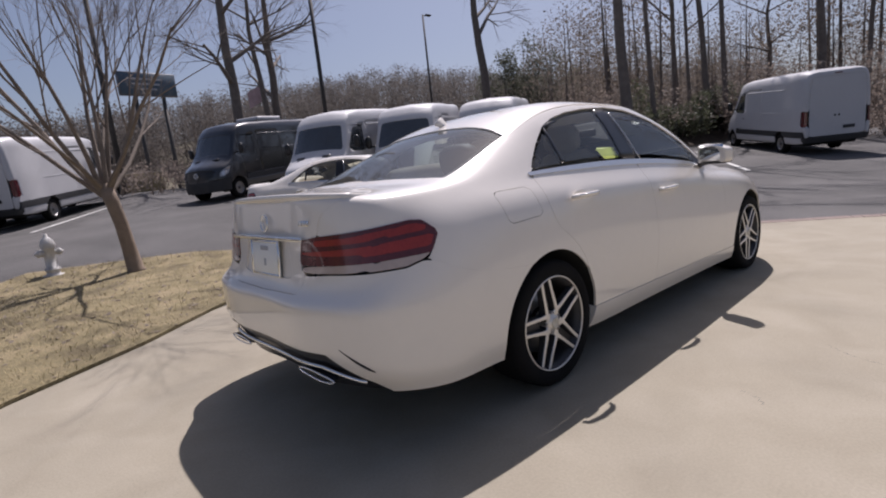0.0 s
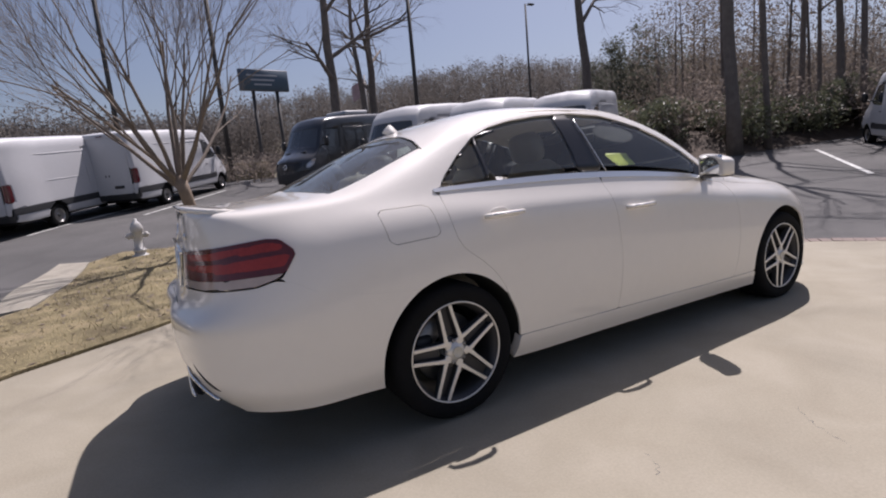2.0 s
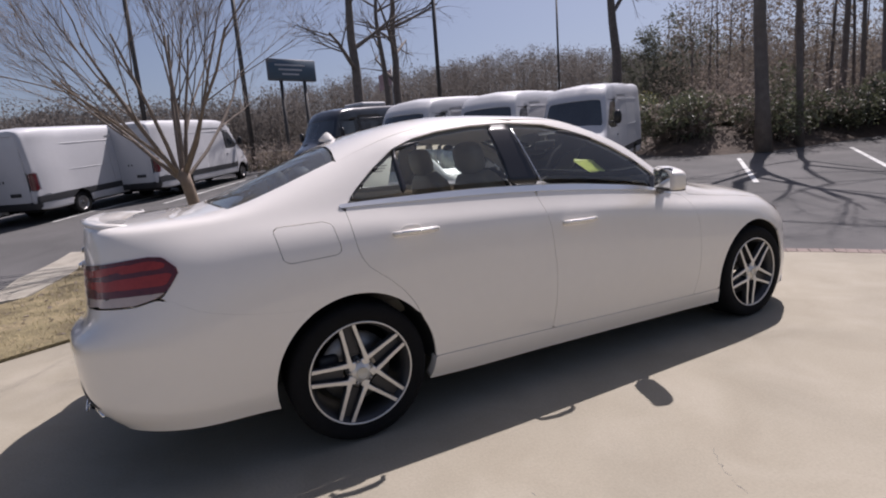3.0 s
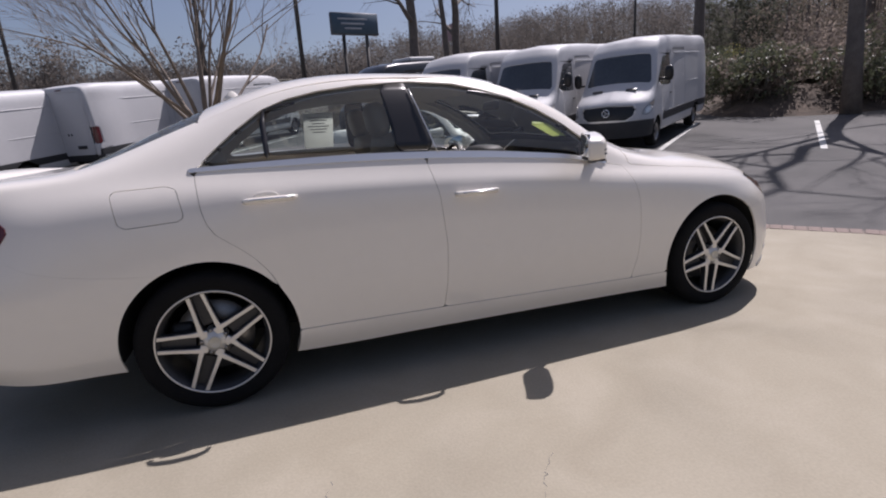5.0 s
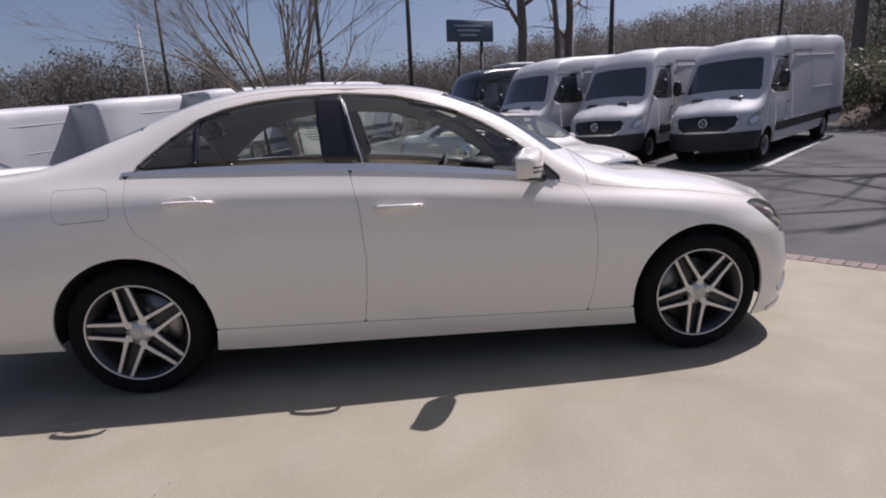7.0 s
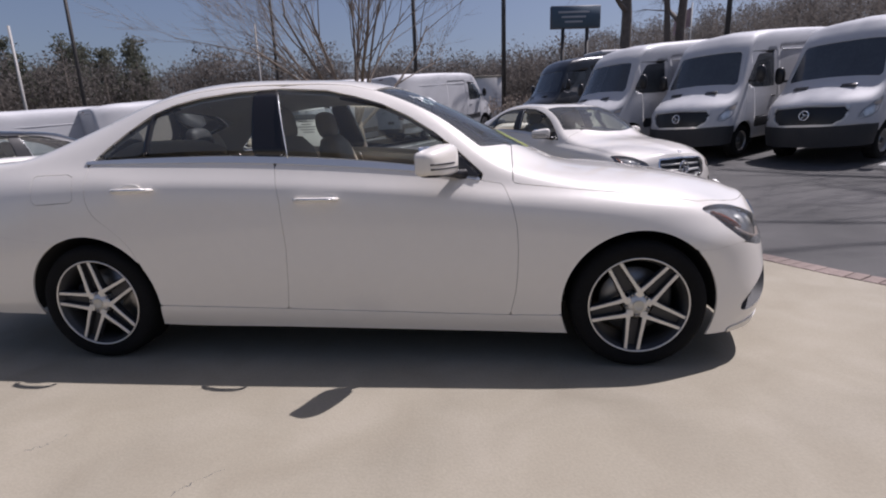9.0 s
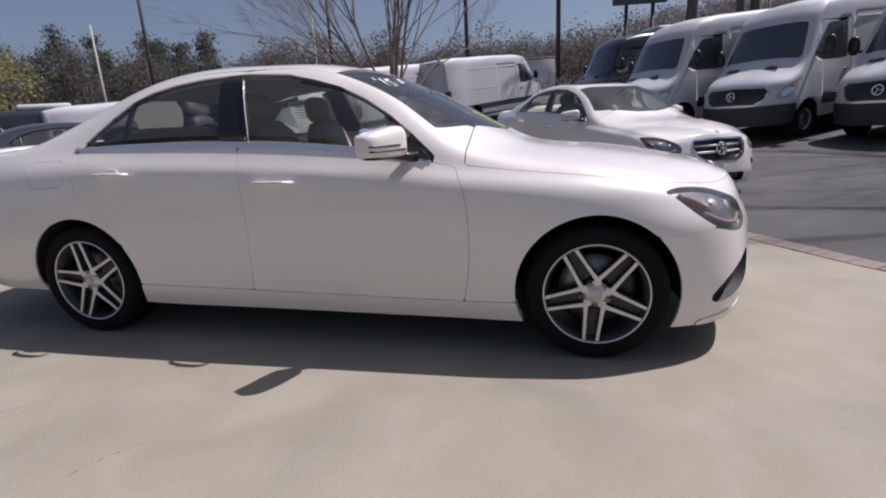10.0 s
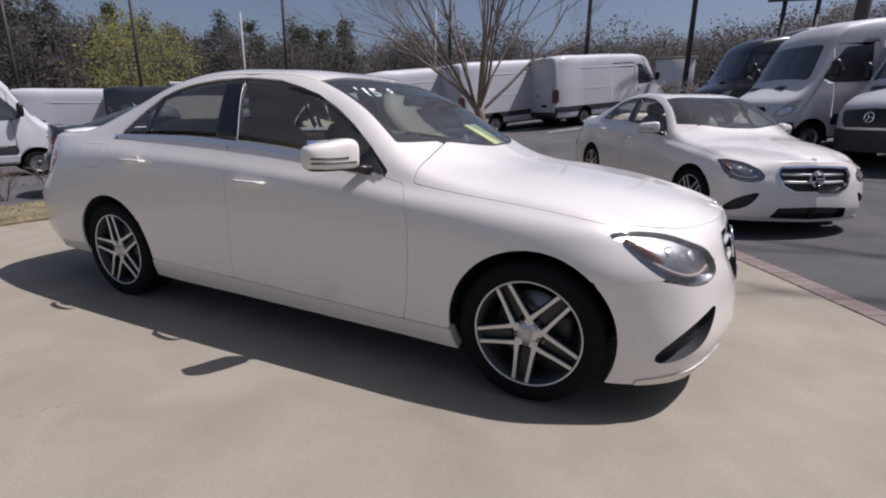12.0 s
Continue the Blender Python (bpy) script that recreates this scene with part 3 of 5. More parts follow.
def build_sedan(label, paint=WHITE):
    car = tagged(empty("sedan"), label, "car")
    sh = sedan_shell()
    X, Y, Z, S, U = sh.X, sh.Y, sh.Z, sh.S, sh.U
    rear, front = U < sh.u_at(.9, .9), U > sh.u_at(2.0, .9)
    arch = np.minimum(np.hypot(X - 0.0, Z - .330) - .372, np.hypot(X - 2.874, Z - .330) - .372)
    arch = np.where(Y > .45, arch, 1.0)
    gap = .0011

    def lerp(v, xs, ys):
        return np.interp(v, xs, ys)

    x_b = lerp(Z, (.30, .45, .63, .877, 1.047), (1.092, 1.112, 1.121, 1.102, 1.063))
    x_f = lerp(Z, (.17, .27, .40, .5, .62, .73, .83, .916), (2.225, 2.251, 2.280, 2.289, 2.292, 2.286, 2.265, 2.226))
    x_r = lerp(Z, (.30, .38, .438, .53, .617, .68, .734, .775, .807, .86, .92, 1.06), (.374, .362, .345, .315, .276, .229, .174, .122, .081, .050, .036, .024))
    z_sill = lerp(X, (.37, 2.25), (.318, .274))
    z_win = lerp(X, (-.05, .03, .10, .20, .33, .45, .60, .80, 1.06, 1.30, 1.45, 1.60, 1.75, 1.88, 2.0, 2.10, 2.2), (1.0, 1.075, 1.142, 1.225, 1.316, 1.363, 1.395, 1.417, 1.426, 1.408, 1.372, 1.327, 1.256, 1.175, 1.081, .99, .90))
    side_zone = (X > -.2) & (X < 2.35) & (S < 5.3)
    below_belt = (3.985 - S) * .16
    door_r = np.where(side_zone, np.minimum.reduce([X - x_r, x_b - X, (Z - z_sill) * 1.0, below_belt]), -1) - gap
    door_f = np.where(side_zone, np.minimum.reduce([X - x_b, x_f - X, (Z - z_sill) * 1.0, below_belt]), -1) - gap
    sill = np.where((X > .25) & (X < 2.62) & (S < 2), np.minimum.reduce([z_sill - Z, X - .30, 2.58 - X]), -1) - gap
    # glass house
    house = np.where(side_zone & (S > 3.9), np.minimum.reduce([(z_win + .008 - Z) * .75, (S - 4.075) * .2, 2.12 - X]), -1)
    surround = np.where(side_zone & (S > 3.9), np.minimum.reduce([(z_win + .010 - Z) * .75, (S - 4.07) * .2, 2.122 - X]), -1)
    belt_strip = np.where(side_zone, np.minimum.reduce([(S - 3.955) * .16, (4.075 - S) * .2, X - .0, 2.11 - X]), -1)
    pillar_r = lerp(Z, (1.0, 1.40), (.946, .906))
    pillar_f = lerp(Z, (1.0, 1.40), (1.155, 1.046))
    post = lerp(Z, (1.0, 1.40), (.335, .325))
    quarter = np.minimum(house - .010, post - .012 - X)
    glass_r = np.minimum.reduce([house - .014, X - post - .012, pillar_r - X])
    glass_f = np.minimum.reduce([house - .014, X - pillar_f, 1.985 - X])
    frame = np.minimum(house, -np.maximum.reduce([quarter, glass_r, glass_f]))
    # screens
    yn = Y / .6
    screen = np.where((X > 1.4) & (S > 5), np.minimum.reduce([X - (1.655 - .10 * yn**2), (2.40 - .21 * yn**2 - X), (S - 5.10) * .3]), -1)
    back = np.where((X < .5) & (S > 5), np.minimum.reduce([(.10 - .05 * yn**2) - X, X - (-.515 + .05 * yn**2), (S - 5.13) * .28]), -1)
    hood = np.where(front & (X > 2.1), np.minimum.reduce([X - np.maximum(2.405 - .21 * yn**2, 2.27), (S - 4.12) * .11, np.where(X > 3.15, (S - lerp(X, (3.15, 3.24, 3.36, 3.46), (4.12, 4.55, 4.85, 4.9))) * .11, 1), (sh.t[-1] - .02 - U) + 1]), -1) - gap
    roof = np.where((X > -.1) & (X < 1.9) & (S > 5.0), np.minimum.reduce([(S - 5.06) * .3, 1.65 - .10 * yn**2 - X, X - (.105 - .05 * yn**2)]), -1) - gap
    # lamps
    u_tip = sh.u_at(-.622, .79)
    u_in = sh.u_at(-1.03, .37)
    tail_poly = [(u_in, .898), (u_in + .012, .912), (u_in + .10, .925), (u_tip - .13, .963), (u_tip - .075, .957), (u_tip - .028, .905), (u_tip - .10, .808), (u_tip - .20, .782), (u_in + .10, .768), (u_in + .02, .772), (u_in - .012, .79)]
    tail = np.where(rear & (S < 5), polygon_inside(U, Z, tail_poly), -1)
    uh = sh.u_at(3.176, .845)
    u_end = sh.t[-1]
    head_poly = smooth_loop([(uh + .005, .782), (uh + .045, .793), (uh + .12, .794), (uh + .24, .778), (uh + .36, .750), (uh + .47, .716), (uh + .515, .670), (uh + .505, .618), (uh + .42, .588), (uh + .31, .592), (uh + .21, .624), (uh + .12, .690), (uh + .05, .752)])
    head = np.where(front & (S < 6), polygon_inside(U, Z, head_poly), -1)
    grille_poly = [(u_end - .40, .745), (u_end + .1, .762), (u_end + .1, .505), (u_end - .25, .505), (u_end - .36, .56), (u_end - .41, .66)]
    grille = np.where(front, polygon_inside(U, Z, grille_poly), -1)
    u_i = sh.u_at(3.36, .81)
    intake = np.where(front, polygon_inside(U, Z, smooth_loop([(u_i - .035, .292), (u_i - .01, .335), (u_i + .07, .40), (u_i + .17, .452), (u_i + .275, .483), (u_i + .255, .42), (u_i + .18, .335), (u_i + .08, .288), (u_i + .0, .272)])), -1)
    mouth = np.where(front, polygon_inside(U, Z, [(u_end - .46, .225), (u_end - .40, .335), (u_end + .2, .36), (u_end + .2, .215)]), -1)
    lip = np.where(front & (X > 3.24) & (S < 1.2), np.minimum((lerp(U, (u_i - .1, u_i + .1, u_i + .35, u_end), (.19, .215, .225, .21)) - Z), U - u_i + .10), -1)
    # rear
    z_bump = lerp(U, (0, u_in - .02, u_in + .03, u_tip - .12, u_tip - .06, u_tip + .03, u_tip + .14, u_tip + .30, u_tip + .45), (.675, .682, .76, .80, .79, .742, .708, .682, .668))
    diffuser = np.where(rear & (X < -.55), np.minimum(lerp(U, (0, sh.u_at(-1.10, .35), sh.u_at(-1.09, .555), sh.u_at(-1.026, .772), sh.u_at(-.96, .82)), (.436, .436, .448, .339, .25)) - Z, sh.u_at(-.93, .83) - U), -1)
    bumper_r = np.where(rear & (X < -.04) & (S < 4), z_bump - Z, -1) - gap
    slit_line = [(float(u), float(z)) for u, z in zip(np.linspace(sh.u_at(-1.075, .635), sh.u_at(-.985, .775), 7), np.linspace(.487, .398, 7))]
    slit = np.full(X.shape, -1.0)
    y_lid = lerp(S, (2, 3.4, 3.9, 4.6, 5.2), (.47, .47, .50, .60, .64))
    lid = np.where(rear & (X < -.4) & (S > 1.9), np.minimum.reduce([y_lid - Y, Z - z_bump + .0002, np.where(S > 5, -.525 + .05 * yn**2 - X, .2)]), -1) - gap
    plate_bay = np.where(rear & (S < 4.0) & (S > 1.5), polygon_inside(Y, Z, [(-.3, .90), (.235, .90), (.285, .75), (.22, .735), (-.3, .735)]), -1)
    fuel = np.where(rear & (X > -.6), polygon_inside(X, Z, [(-.300, 1.012), (-.278, 1.022), (-.085, 1.026), (-.050, 1.010), (-.030, .90), (-.050, .882), (-.25, .872), (-.278, .885)]), -1) - .0015
    bumper_f = np.where(front & (X > 3.0) & (S < 4.2), np.minimum.reduce([lerp(U, (uh - .2, uh + .02, uh + .18, uh + .3, u_end), (.60, .60, .62, .595, .82)) - Z, X - 3.1]), -1)

    def minus(g, *others, by=gap):
        return np.minimum.reduce([g] + [-(o + by) for o in others])

    bumper_f = minus(bumper_f, head, grille, intake, mouth, lip, hood, by=.001)
    bumper_r = minus(bumper_r, tail, diffuser, slit, by=.001)
    lid = minus(lid, tail, plate_bay, by=.001)
    taken = [door_r, door_f, sill, surround, belt_strip, screen, back, hood, roof, tail, head, grille, intake, mouth, lip, bumper_r, bumper_f, diffuser, slit, lid, fuel, plate_bay]
    body = -np.maximum.reduce([o + (.0045 if k == 7 else .0022 if k < 3 or k in (8, 19) else .0003 if k == 15 else .0008 if k not in (20,) else .0024) for k, o in enumerate(taken)])

    def skin(name, g, mat, parent=car, offset=0.0, flange=.014, sides=(1, -1), label="", arches=True):
        return part(name, sh.cut(np.minimum(g, arch) if arches else g, offset, flange, sides), mat, parent, label)

    skin("body", body, paint, flange=.010)
    for s in (1, -1):
        d = skin("rear_door", door_r, paint, sides=(s,))
        skin("door_glass", glass_r, SIDE_GLASS, d, -.006, 0, (s,), "tinted door glass").visible_shadow = False
        door_handle(d, .325, s, .942, paint)
        d = skin("front_door", door_f, paint, sides=(s,))
        skin("door_glass", glass_f, SIDE_GLASS, d, -.006, 0, (s,), "tinted door glass").visible_shadow = False
        door_handle(d, 1.300, s, .878, paint)
        door_mirror(d, s, paint)
        skin("quarter_glass", quarter, SIDE_GLASS, car, -.005, 0, (s,), "tinted quarter glass").visible_shadow = False
        for k, piece in enumerate(islands(welded(sh.cut(np.minimum(frame, arch), -.003, .02, (s,))))):
            part("window_frame" if k == 0 else "window_post", piece, GLOSS_BLACK, car, "gloss black window frame and pillar" if k == 0 else "")
        strip = [sh.place(X, Z, float(np.interp(z, (1.06, 1.40), (1.138, 1.046))), z, S > 3.9, s, .004) for z in np.linspace(1.075, 1.395, 9)]
        part("pillar_strip", tube(strip, .003, 6), SATIN, car, "bright strip along the door pillar")
        skin("belt_strip", belt_strip, SATIN, car, .005, .014, (s,), "chrome strip along the windows")
        skin("sill_skirt", sill, paint, car, .004, .05, (s,))
        lamp = skin("tail_lamp", np.minimum(tail, Z - lerp(U, (u_in, u_tip), (.802, .830))), RED_LAMP, car, .004, .03, (s,), "red tail lamp with dark housing")
        split = .866 + (U - u_in) * .055
        skin("light_panel", np.minimum.reduce([tail - .016, Z - split - .012, split + .046 - Z, U - u_in - .10]), BRIGHT_RED, lamp, .0055, .004, (s,))
        skin("light_panel", np.minimum.reduce([tail - .014, split - .006 - Z, Z - lerp(U, (u_in, u_tip), (.828, .856))]), BRIGHT_RED, lamp, .0055, .004, (s,))
        skin("reverse_lens", np.minimum(tail - .006, lerp(U, (u_in, u_tip), (.802, .830)) - Z), CLEAR_LAMP, lamp, .003, .03, (s,), "clear lower lens strip")
        hl = skin("headlamp", head, LAMP_BLACK, car, -.020, -.020, (s,), "headlamp with projectors behind a clear lens")
        skin("lens", head, LENS_GLASS, hl, .0, .0, (s,)).visible_shadow = False
        part("lamp_seal", tube([sh.spot(u, z, s, -.003) for u, z in head_poly + head_poly[:1]], .0016, 6), TRIM_BLACK, hl)
        for px, py, pz, r in ((3.455, .60, .678, .034), (3.385, .68, .700, .030)):
            proj = lathe([(0, .014), (r * .6, .010), (r * .9, 0), (r, .004), (r * 1.15, 0), (r * 1.1, -.03)], 24, pose(px, s * py, pz, 0, 82, s * -42))
            part("projector", proj, SILVER, hl)
            part("projector_lens", pillow(r * 1.5, r * 1.5, r * .7, 2.2, 8, pose(px, s * py, pz, 0, 82, s * -42)), GLOSS_BLACK, hl)
        guide = [sh.spot(uh + .17 + .29 * q, .69 - .055 * math.sin(q * 2.6) - .01 * q, s, -.010) for q in np.linspace(0, 1, 9)]
        part("light_guide", tube(guide, .008, 6), CLEAR_LAMP, hl)
        part("side_reflector", tube([sh.spot(uh + .07 + .15 * q, .775 - .085 * q, s, -.012) for q in np.linspace(0, 1, 7)], [.006, .012, .015, .016, .015, .012, .006], 8), AMBER, hl)
        skin("air_intake", intake, CLADDING, car, -.045, -.045, (s,), "black side air intake")
        part("bumper_slit", tube([sh.spot(u, z, s, .0) for u, z in slit_line], [.0015, .003, .0045, .0058, .0065, .0065, .003], 8), TRIM_BLACK, car, "dark slit in the rear bumper")
        skin("fuel_flap", fuel, paint, car, 0, .02, (s,)) if s < 0 else skin("flank_patch", fuel + .004, paint, car, 0, 0, (s,))
        liner_parts(car, s, lambda x, z: sh.place(X, Z, x, z, (S < 4) & (Y > .5)).y)
        oval = [(-1.098 + .10 * max(0, -.06 + .15 * math.cos(a)), s * (.44 + .150 * math.cos(a)), .336 + .016 * math.sin(a)) for a in np.linspace(0, 2 * math.pi, 33)]
        tip = part("exhaust_tip", tube(oval, .0045, 8, False), CHROME, car, "flat chrome exhaust tip")
        part("exhaust_hole", pillow(.05, .29, .030, 2.4, 8, pose(-1.066, s * .44, .336)), LINER, tip)
    skin("rear_bumper", bumper_r, paint, flange=.010)
    skin("bumper_tab", np.where(rear & (X < -.04) & (X > -.62) & (S < 4), .028 - abs(z_bump - Z), -1), paint, car, -.0025, 0)
    skin("diffuser", diffuser, TRIM_BLACK, car, -.012, .0, label="black rear diffuser")
    strip_u = np.linspace(0, sh.u_at(-1.045, .74), 22)
    strip = [sh.spot(u, float(np.interp(u, (0, sh.u_at(-1.1, .3), sh.u_at(-1.099, .506), sh.u_at(-1.06, .713)), (.368, .372, .383, .345))), 1, .004) for u in strip_u]
    strip = [Vector((p.x, -p.y, p.z)) for p in strip[:0:-1]] + strip
    part("diffuser_strip", tube(strip, .009, 8), CHROME, car, "chrome strip across the diffuser")
    skin("front_bumper", bumper_f, paint, flange=.010)
    skin("lower_intake", mouth, TRIM_BLACK, car, -.045, -.045, label="black lower intake")
    skin("front_lip", lip, SILVER, car, .006, .03, label="silver front splitter")
    skin("hood", hood, paint)
    skin("roof", roof, paint, flange=.01)
    lid_ob = skin("boot_lid", lid, paint)
    skin("plate_recess", plate_bay, paint, lid_ob, -.006, -.006)
    for name, edge, g, mat, note in (("windscreen", "windscreen_edge", screen, SCREEN_GLASS, "clear laminated windscreen"), ("rear_window", "rear_window_edge", back, REAR_GLASS, "tinted rear window")):
        pane = skin(name, g - .006, mat, car, -.005, 0, label=note)
        pane.visible_shadow = False
        band = skin(edge, np.minimum(g + .004, .034 - g), LINER, pane, -.010, .0)
        even(pane, band)
    skin("cowl_vent", np.where((X > 2.1) & (X < 2.6) & (S > 4.6), np.minimum.reduce([X - (2.37 - .21 * yn**2), 2.45 - .21 * yn**2 - X, (S - 5.02) * .2]), -1), TRIM_BLACK, car, -.016, 0)
    # rear details
    lip_bm, rows = bmesh.new(), []
    for y in np.linspace(-.63, .63, 25):
        q = abs(y) / .63
        x0, z0 = -1.012 + .11 * q ** 4, 1.092 - .022 * q ** 3
        rows.append([lip_bm.verts.new((x0 + dx, y, z0 + dz)) for dx, dz in ((-.026, .020), (.0, .024), (.14, .003), (.14, -.006), (.0, -.012), (-.014, -.004))])
    for r0, r1 in zip(rows, rows[1:]):
        for q in range(6):
            lip_bm.faces.new((r0[q], r1[q], r1[(q + 1) % 6], r0[(q + 1) % 6]))
    lip_bm.faces.new(rows[0])
    lip_bm.faces.new(rows[-1][::-1])
    bmesh.ops.recalc_face_normals(lip_bm, faces=lip_bm.faces[:])
    part("boot_spoiler", lip_bm, paint, lid_ob)
    part("chrome_bar", rounded(.018, .80, .020, .006, 2, pose(-1.048, 0, .918)), CHROME, lid_ob, "chrome bar above the plate")
    part("number_plate", rounded(.008, .305, .152, .003, 1, pose(-1.055, 0, .82, 0, 5, 0)), PAPER, lid_ob, "white dealer plate with a metal frame")
    for y0, z0, sy, sz in ((0, .900, .325, .012), (0, .740, .325, .012), (-.158, .82, .012, .165), (.158, .82, .012, .165)):
        part("plate_frame", rounded(.012, sy, sz, .003, 1, pose(-1.057 + (z0 - .82) * .09, y0, z0, 0, 5, 0)), CHROME, lid_ob)
    for y0, z0, sy, sz in ((0, .868, .09, .022), (0, .80, .02, .035)):
        part("plate_mark", rounded(.002, sy, sz, .0005, 1, pose(-1.0600 + (z0 - .82) * .09, y0, z0, 0, 5, 0)), INK, lid_ob)
    ring = merged(lathe([(.034, 0), (.037, .004), (.041, .004), (.043, 0)], 32), *[rounded(.006, .034, .004, .001, 1, pose(0, 0, .003, 0, 0, 120 * k) @ pose(0, .017, 0)) for k in range(3)])
    part("boot_emblem", ring, CHROME, lid_ob, "round chrome emblem").matrix_local = pose(-1.036, 0, .985, 0, -80, 0)
    for k in range(6):
        part("badge_bar", rounded(.003, .020, .024, .001, 1, pose(-1.026, -.30 - .026 * k, .985, 0, 8, -2)), CHROME, lid_ob)
    # front details
    gr = skin("grille", grille, TRIM_BLACK, car, -.045, -.045, label="black grille with two chrome bars")
    skin("grille_frame", np.minimum(grille + .012, .008 - grille), CHROME, gr, .006, .05)
    for z in (.60, .675):
        bar = bmesh.new()
        ys = np.linspace(-.36, .36, 17)
        rows = []
        for y in ys:
            fx = 3.640 - .03 * (z - .6) / .1 - .42 * y * y
            rows.append([bar.verts.new((fx + dx, y, z + dz)) for dx, dz in ((0, -.013), (.016, -.008), (.016, .010), (0, .015), (-.02, 0))])
        for a, b in zip(rows, rows[1:]):
            for q in range(5):
                bar.faces.new((a[q], a[(q + 1) % 5], b[(q + 1) % 5], b[q]))
        part("grille_bar", bar, SILVER, gr)
    star = merged(lathe([(.066, 0), (.071, .008), (.080, .008), (.085, 0), (.08, -.008), (.071, -.008)], 40, close=True), *[rounded(.014, .07, .012, .004, 1, pose(0, 0, 0, 0, 0, 120 * k) @ pose(0, .036, 0)) for k in range(3)])
    part("grille_emblem", star, CHROME, gr, "large round chrome emblem").matrix_local = pose(3.650, 0, .638, 0, 80, 0)
    part("bonnet_emblem", lathe([(0, .004), (.02, .004), (.024, 0)], 24, pose(3.555, 0, .832, 0, 30, 0)), CHROME, car)
    # aerial, underbody
    fin = prism([(-.09, 0), (.07, 0), (.02, .018), (-.03, .055), (-.05, .06), (-.075, .03)], .02, pose(.22, .01, 1.405, 90, 12, 0), .004)
    part("roof_aerial", fin, paint, car, "white shark-fin aerial")
    part("underbody", rounded(1.95, 1.72, .10, .03, 2, pose(1.42, 0, .25)), LINER, car)
    part("axle_tunnel", rounded(4.3, 1.1, .14, .05, 2, pose(1.30, 0, .28)), LINER, car)
    # cabin
    lining = np.where((X > -.42) & (X < 2.35) & (S > .6) & (S < 4.0), np.minimum.reduce([X + .40, 2.32 - X, (S - .6) * .2, 3.72 - S]), -1)
    for s in (1, -1):
        skin("door_lining", np.minimum(lining, arch - .05), LINING, car, -.065, 0, (s,))
    skin("headliner", np.where((X > .1) & (X < 1.72) & (S > 5.0), np.minimum.reduce([X - .12, 1.66 - .1 * yn**2 - X, (S - 5.02)]), -1), HEADLINER, car, -.035, 0, arches=False)
    skin("pillar_lining", minus(np.where((X > -.1) & (X < 2.2) & (S > 3.9) & (S < 5.3), np.minimum(5.25 - S, X + .05), -1), house, screen + .045, by=-.004), HEADLINER, car, -.03, 0, arches=False)
    part("cabin_floor", rounded(2.0, 1.74, .05, .01, 1, pose(1.40, 0, .36)), DASH, car)
    part("parcel_shelf", rounded(.55, 1.30, .04, .015, 2, pose(-.30, 0, 1.03)), LINING, car)
    part("rear_bulkhead", rounded(.05, 1.4, .7, .01, 1, pose(-.10, 0, .70, 0, -12, 0)), DASH, car)
    dash = moved(prism([(2.30, .45), (2.28, .94), (2.16, .965), (1.98, .965), (1.84, .92), (1.80, .86), (1.90, .70), (1.95, .45)], 1.36, None, .02), pose(0, .68, 0, 90, 0, 0))
    part("dashboard", dash, DASH, car, "dark dashboard")
    part("instrument_hood", pillow(.24, .40, .10, 3, 8, pose(1.90, .37, 1.0)), DASH, car)
    part("centre_console", rounded(.95, .22, .25, .04, 2, pose(1.45, 0, .55)), DASH, car)
    wheel_ring = lathe([(.175 + .014 * math.cos(a), .014 * math.sin(a)) for a in np.linspace(0, 2 * math.pi, 9)[:-1]], 36, pose(1.60, .37, .91, 0, -66, 0), close=True)
    sw = part("steering_wheel", wheel_ring, DASH, car, "dark steering wheel")
    part("wheel_boss", merged(pillow(.16, .16, .05, 2.6, 8, pose(1.605, .37, .91, 0, -66, 0)), rounded(.03, .32, .03, .01, 1, pose(1.605, .37, .905)), tube([(1.62, .37, .90), (1.82, .37, .82)], .03)), DASH, sw)
    part("interior_mirror", rounded(.03, .22, .06, .012, 2, pose(1.80, 0, 1.32, 0, 10, 0)), DASH, car)
    seat("driver_seat", car, 1.38, .37, .50, (0,))
    seat("passenger_seat", car, 1.36, -.37, .50, (0,))
    seat("rear_bench", car, .36, 0, 1.32, (-.40, .40))
    for x in (0, 2.874):
        for s in (1, -1):
            alloy_wheel("wheel", car, x, s, 30 if x < 1 else 49)
    return car


def even(pane, band):
    """Blown glass is perfectly fair: lay the pane and its dark edge on one smooth surface."""
    co = np.array([v.co for v in pane.data.vertices])
    mid = co[:, 0].mean()
    terms = [(i, j) for i in range(4) for j in (0, 2, 4) if i + j < 6]
    def base(c):
        return np.stack([(c[:, 0] - mid) ** i * c[:, 1] ** j for i, j in terms], axis=1)
    k = np.linalg.lstsq(base(co), co[:, 2], rcond=None)[0]
    for ob, drop in ((pane, 0), (band, .004)):
        c = np.array([v.co for v in ob.data.vertices])
        fair = base(c) @ k - drop
        for v, z in zip(ob.data.vertices, fair):
            v.co.z = z
        x, y = c[:, 0] - mid, c[:, 1]
        dx = sum(q * i * x ** max(i - 1, 0) * y ** j for q, (i, j) in zip(k, terms) if i)
        dy = sum(q * j * x ** i * y ** max(j - 1, 0) for q, (i, j) in zip(k, terms) if j)
        n = np.stack([-dx, -dy, np.ones(len(c))], axis=1)
        n /= np.linalg.norm(n, axis=1, keepdims=True)
        ob.data.normals_split_custom_set_from_vertices(n.tolist())


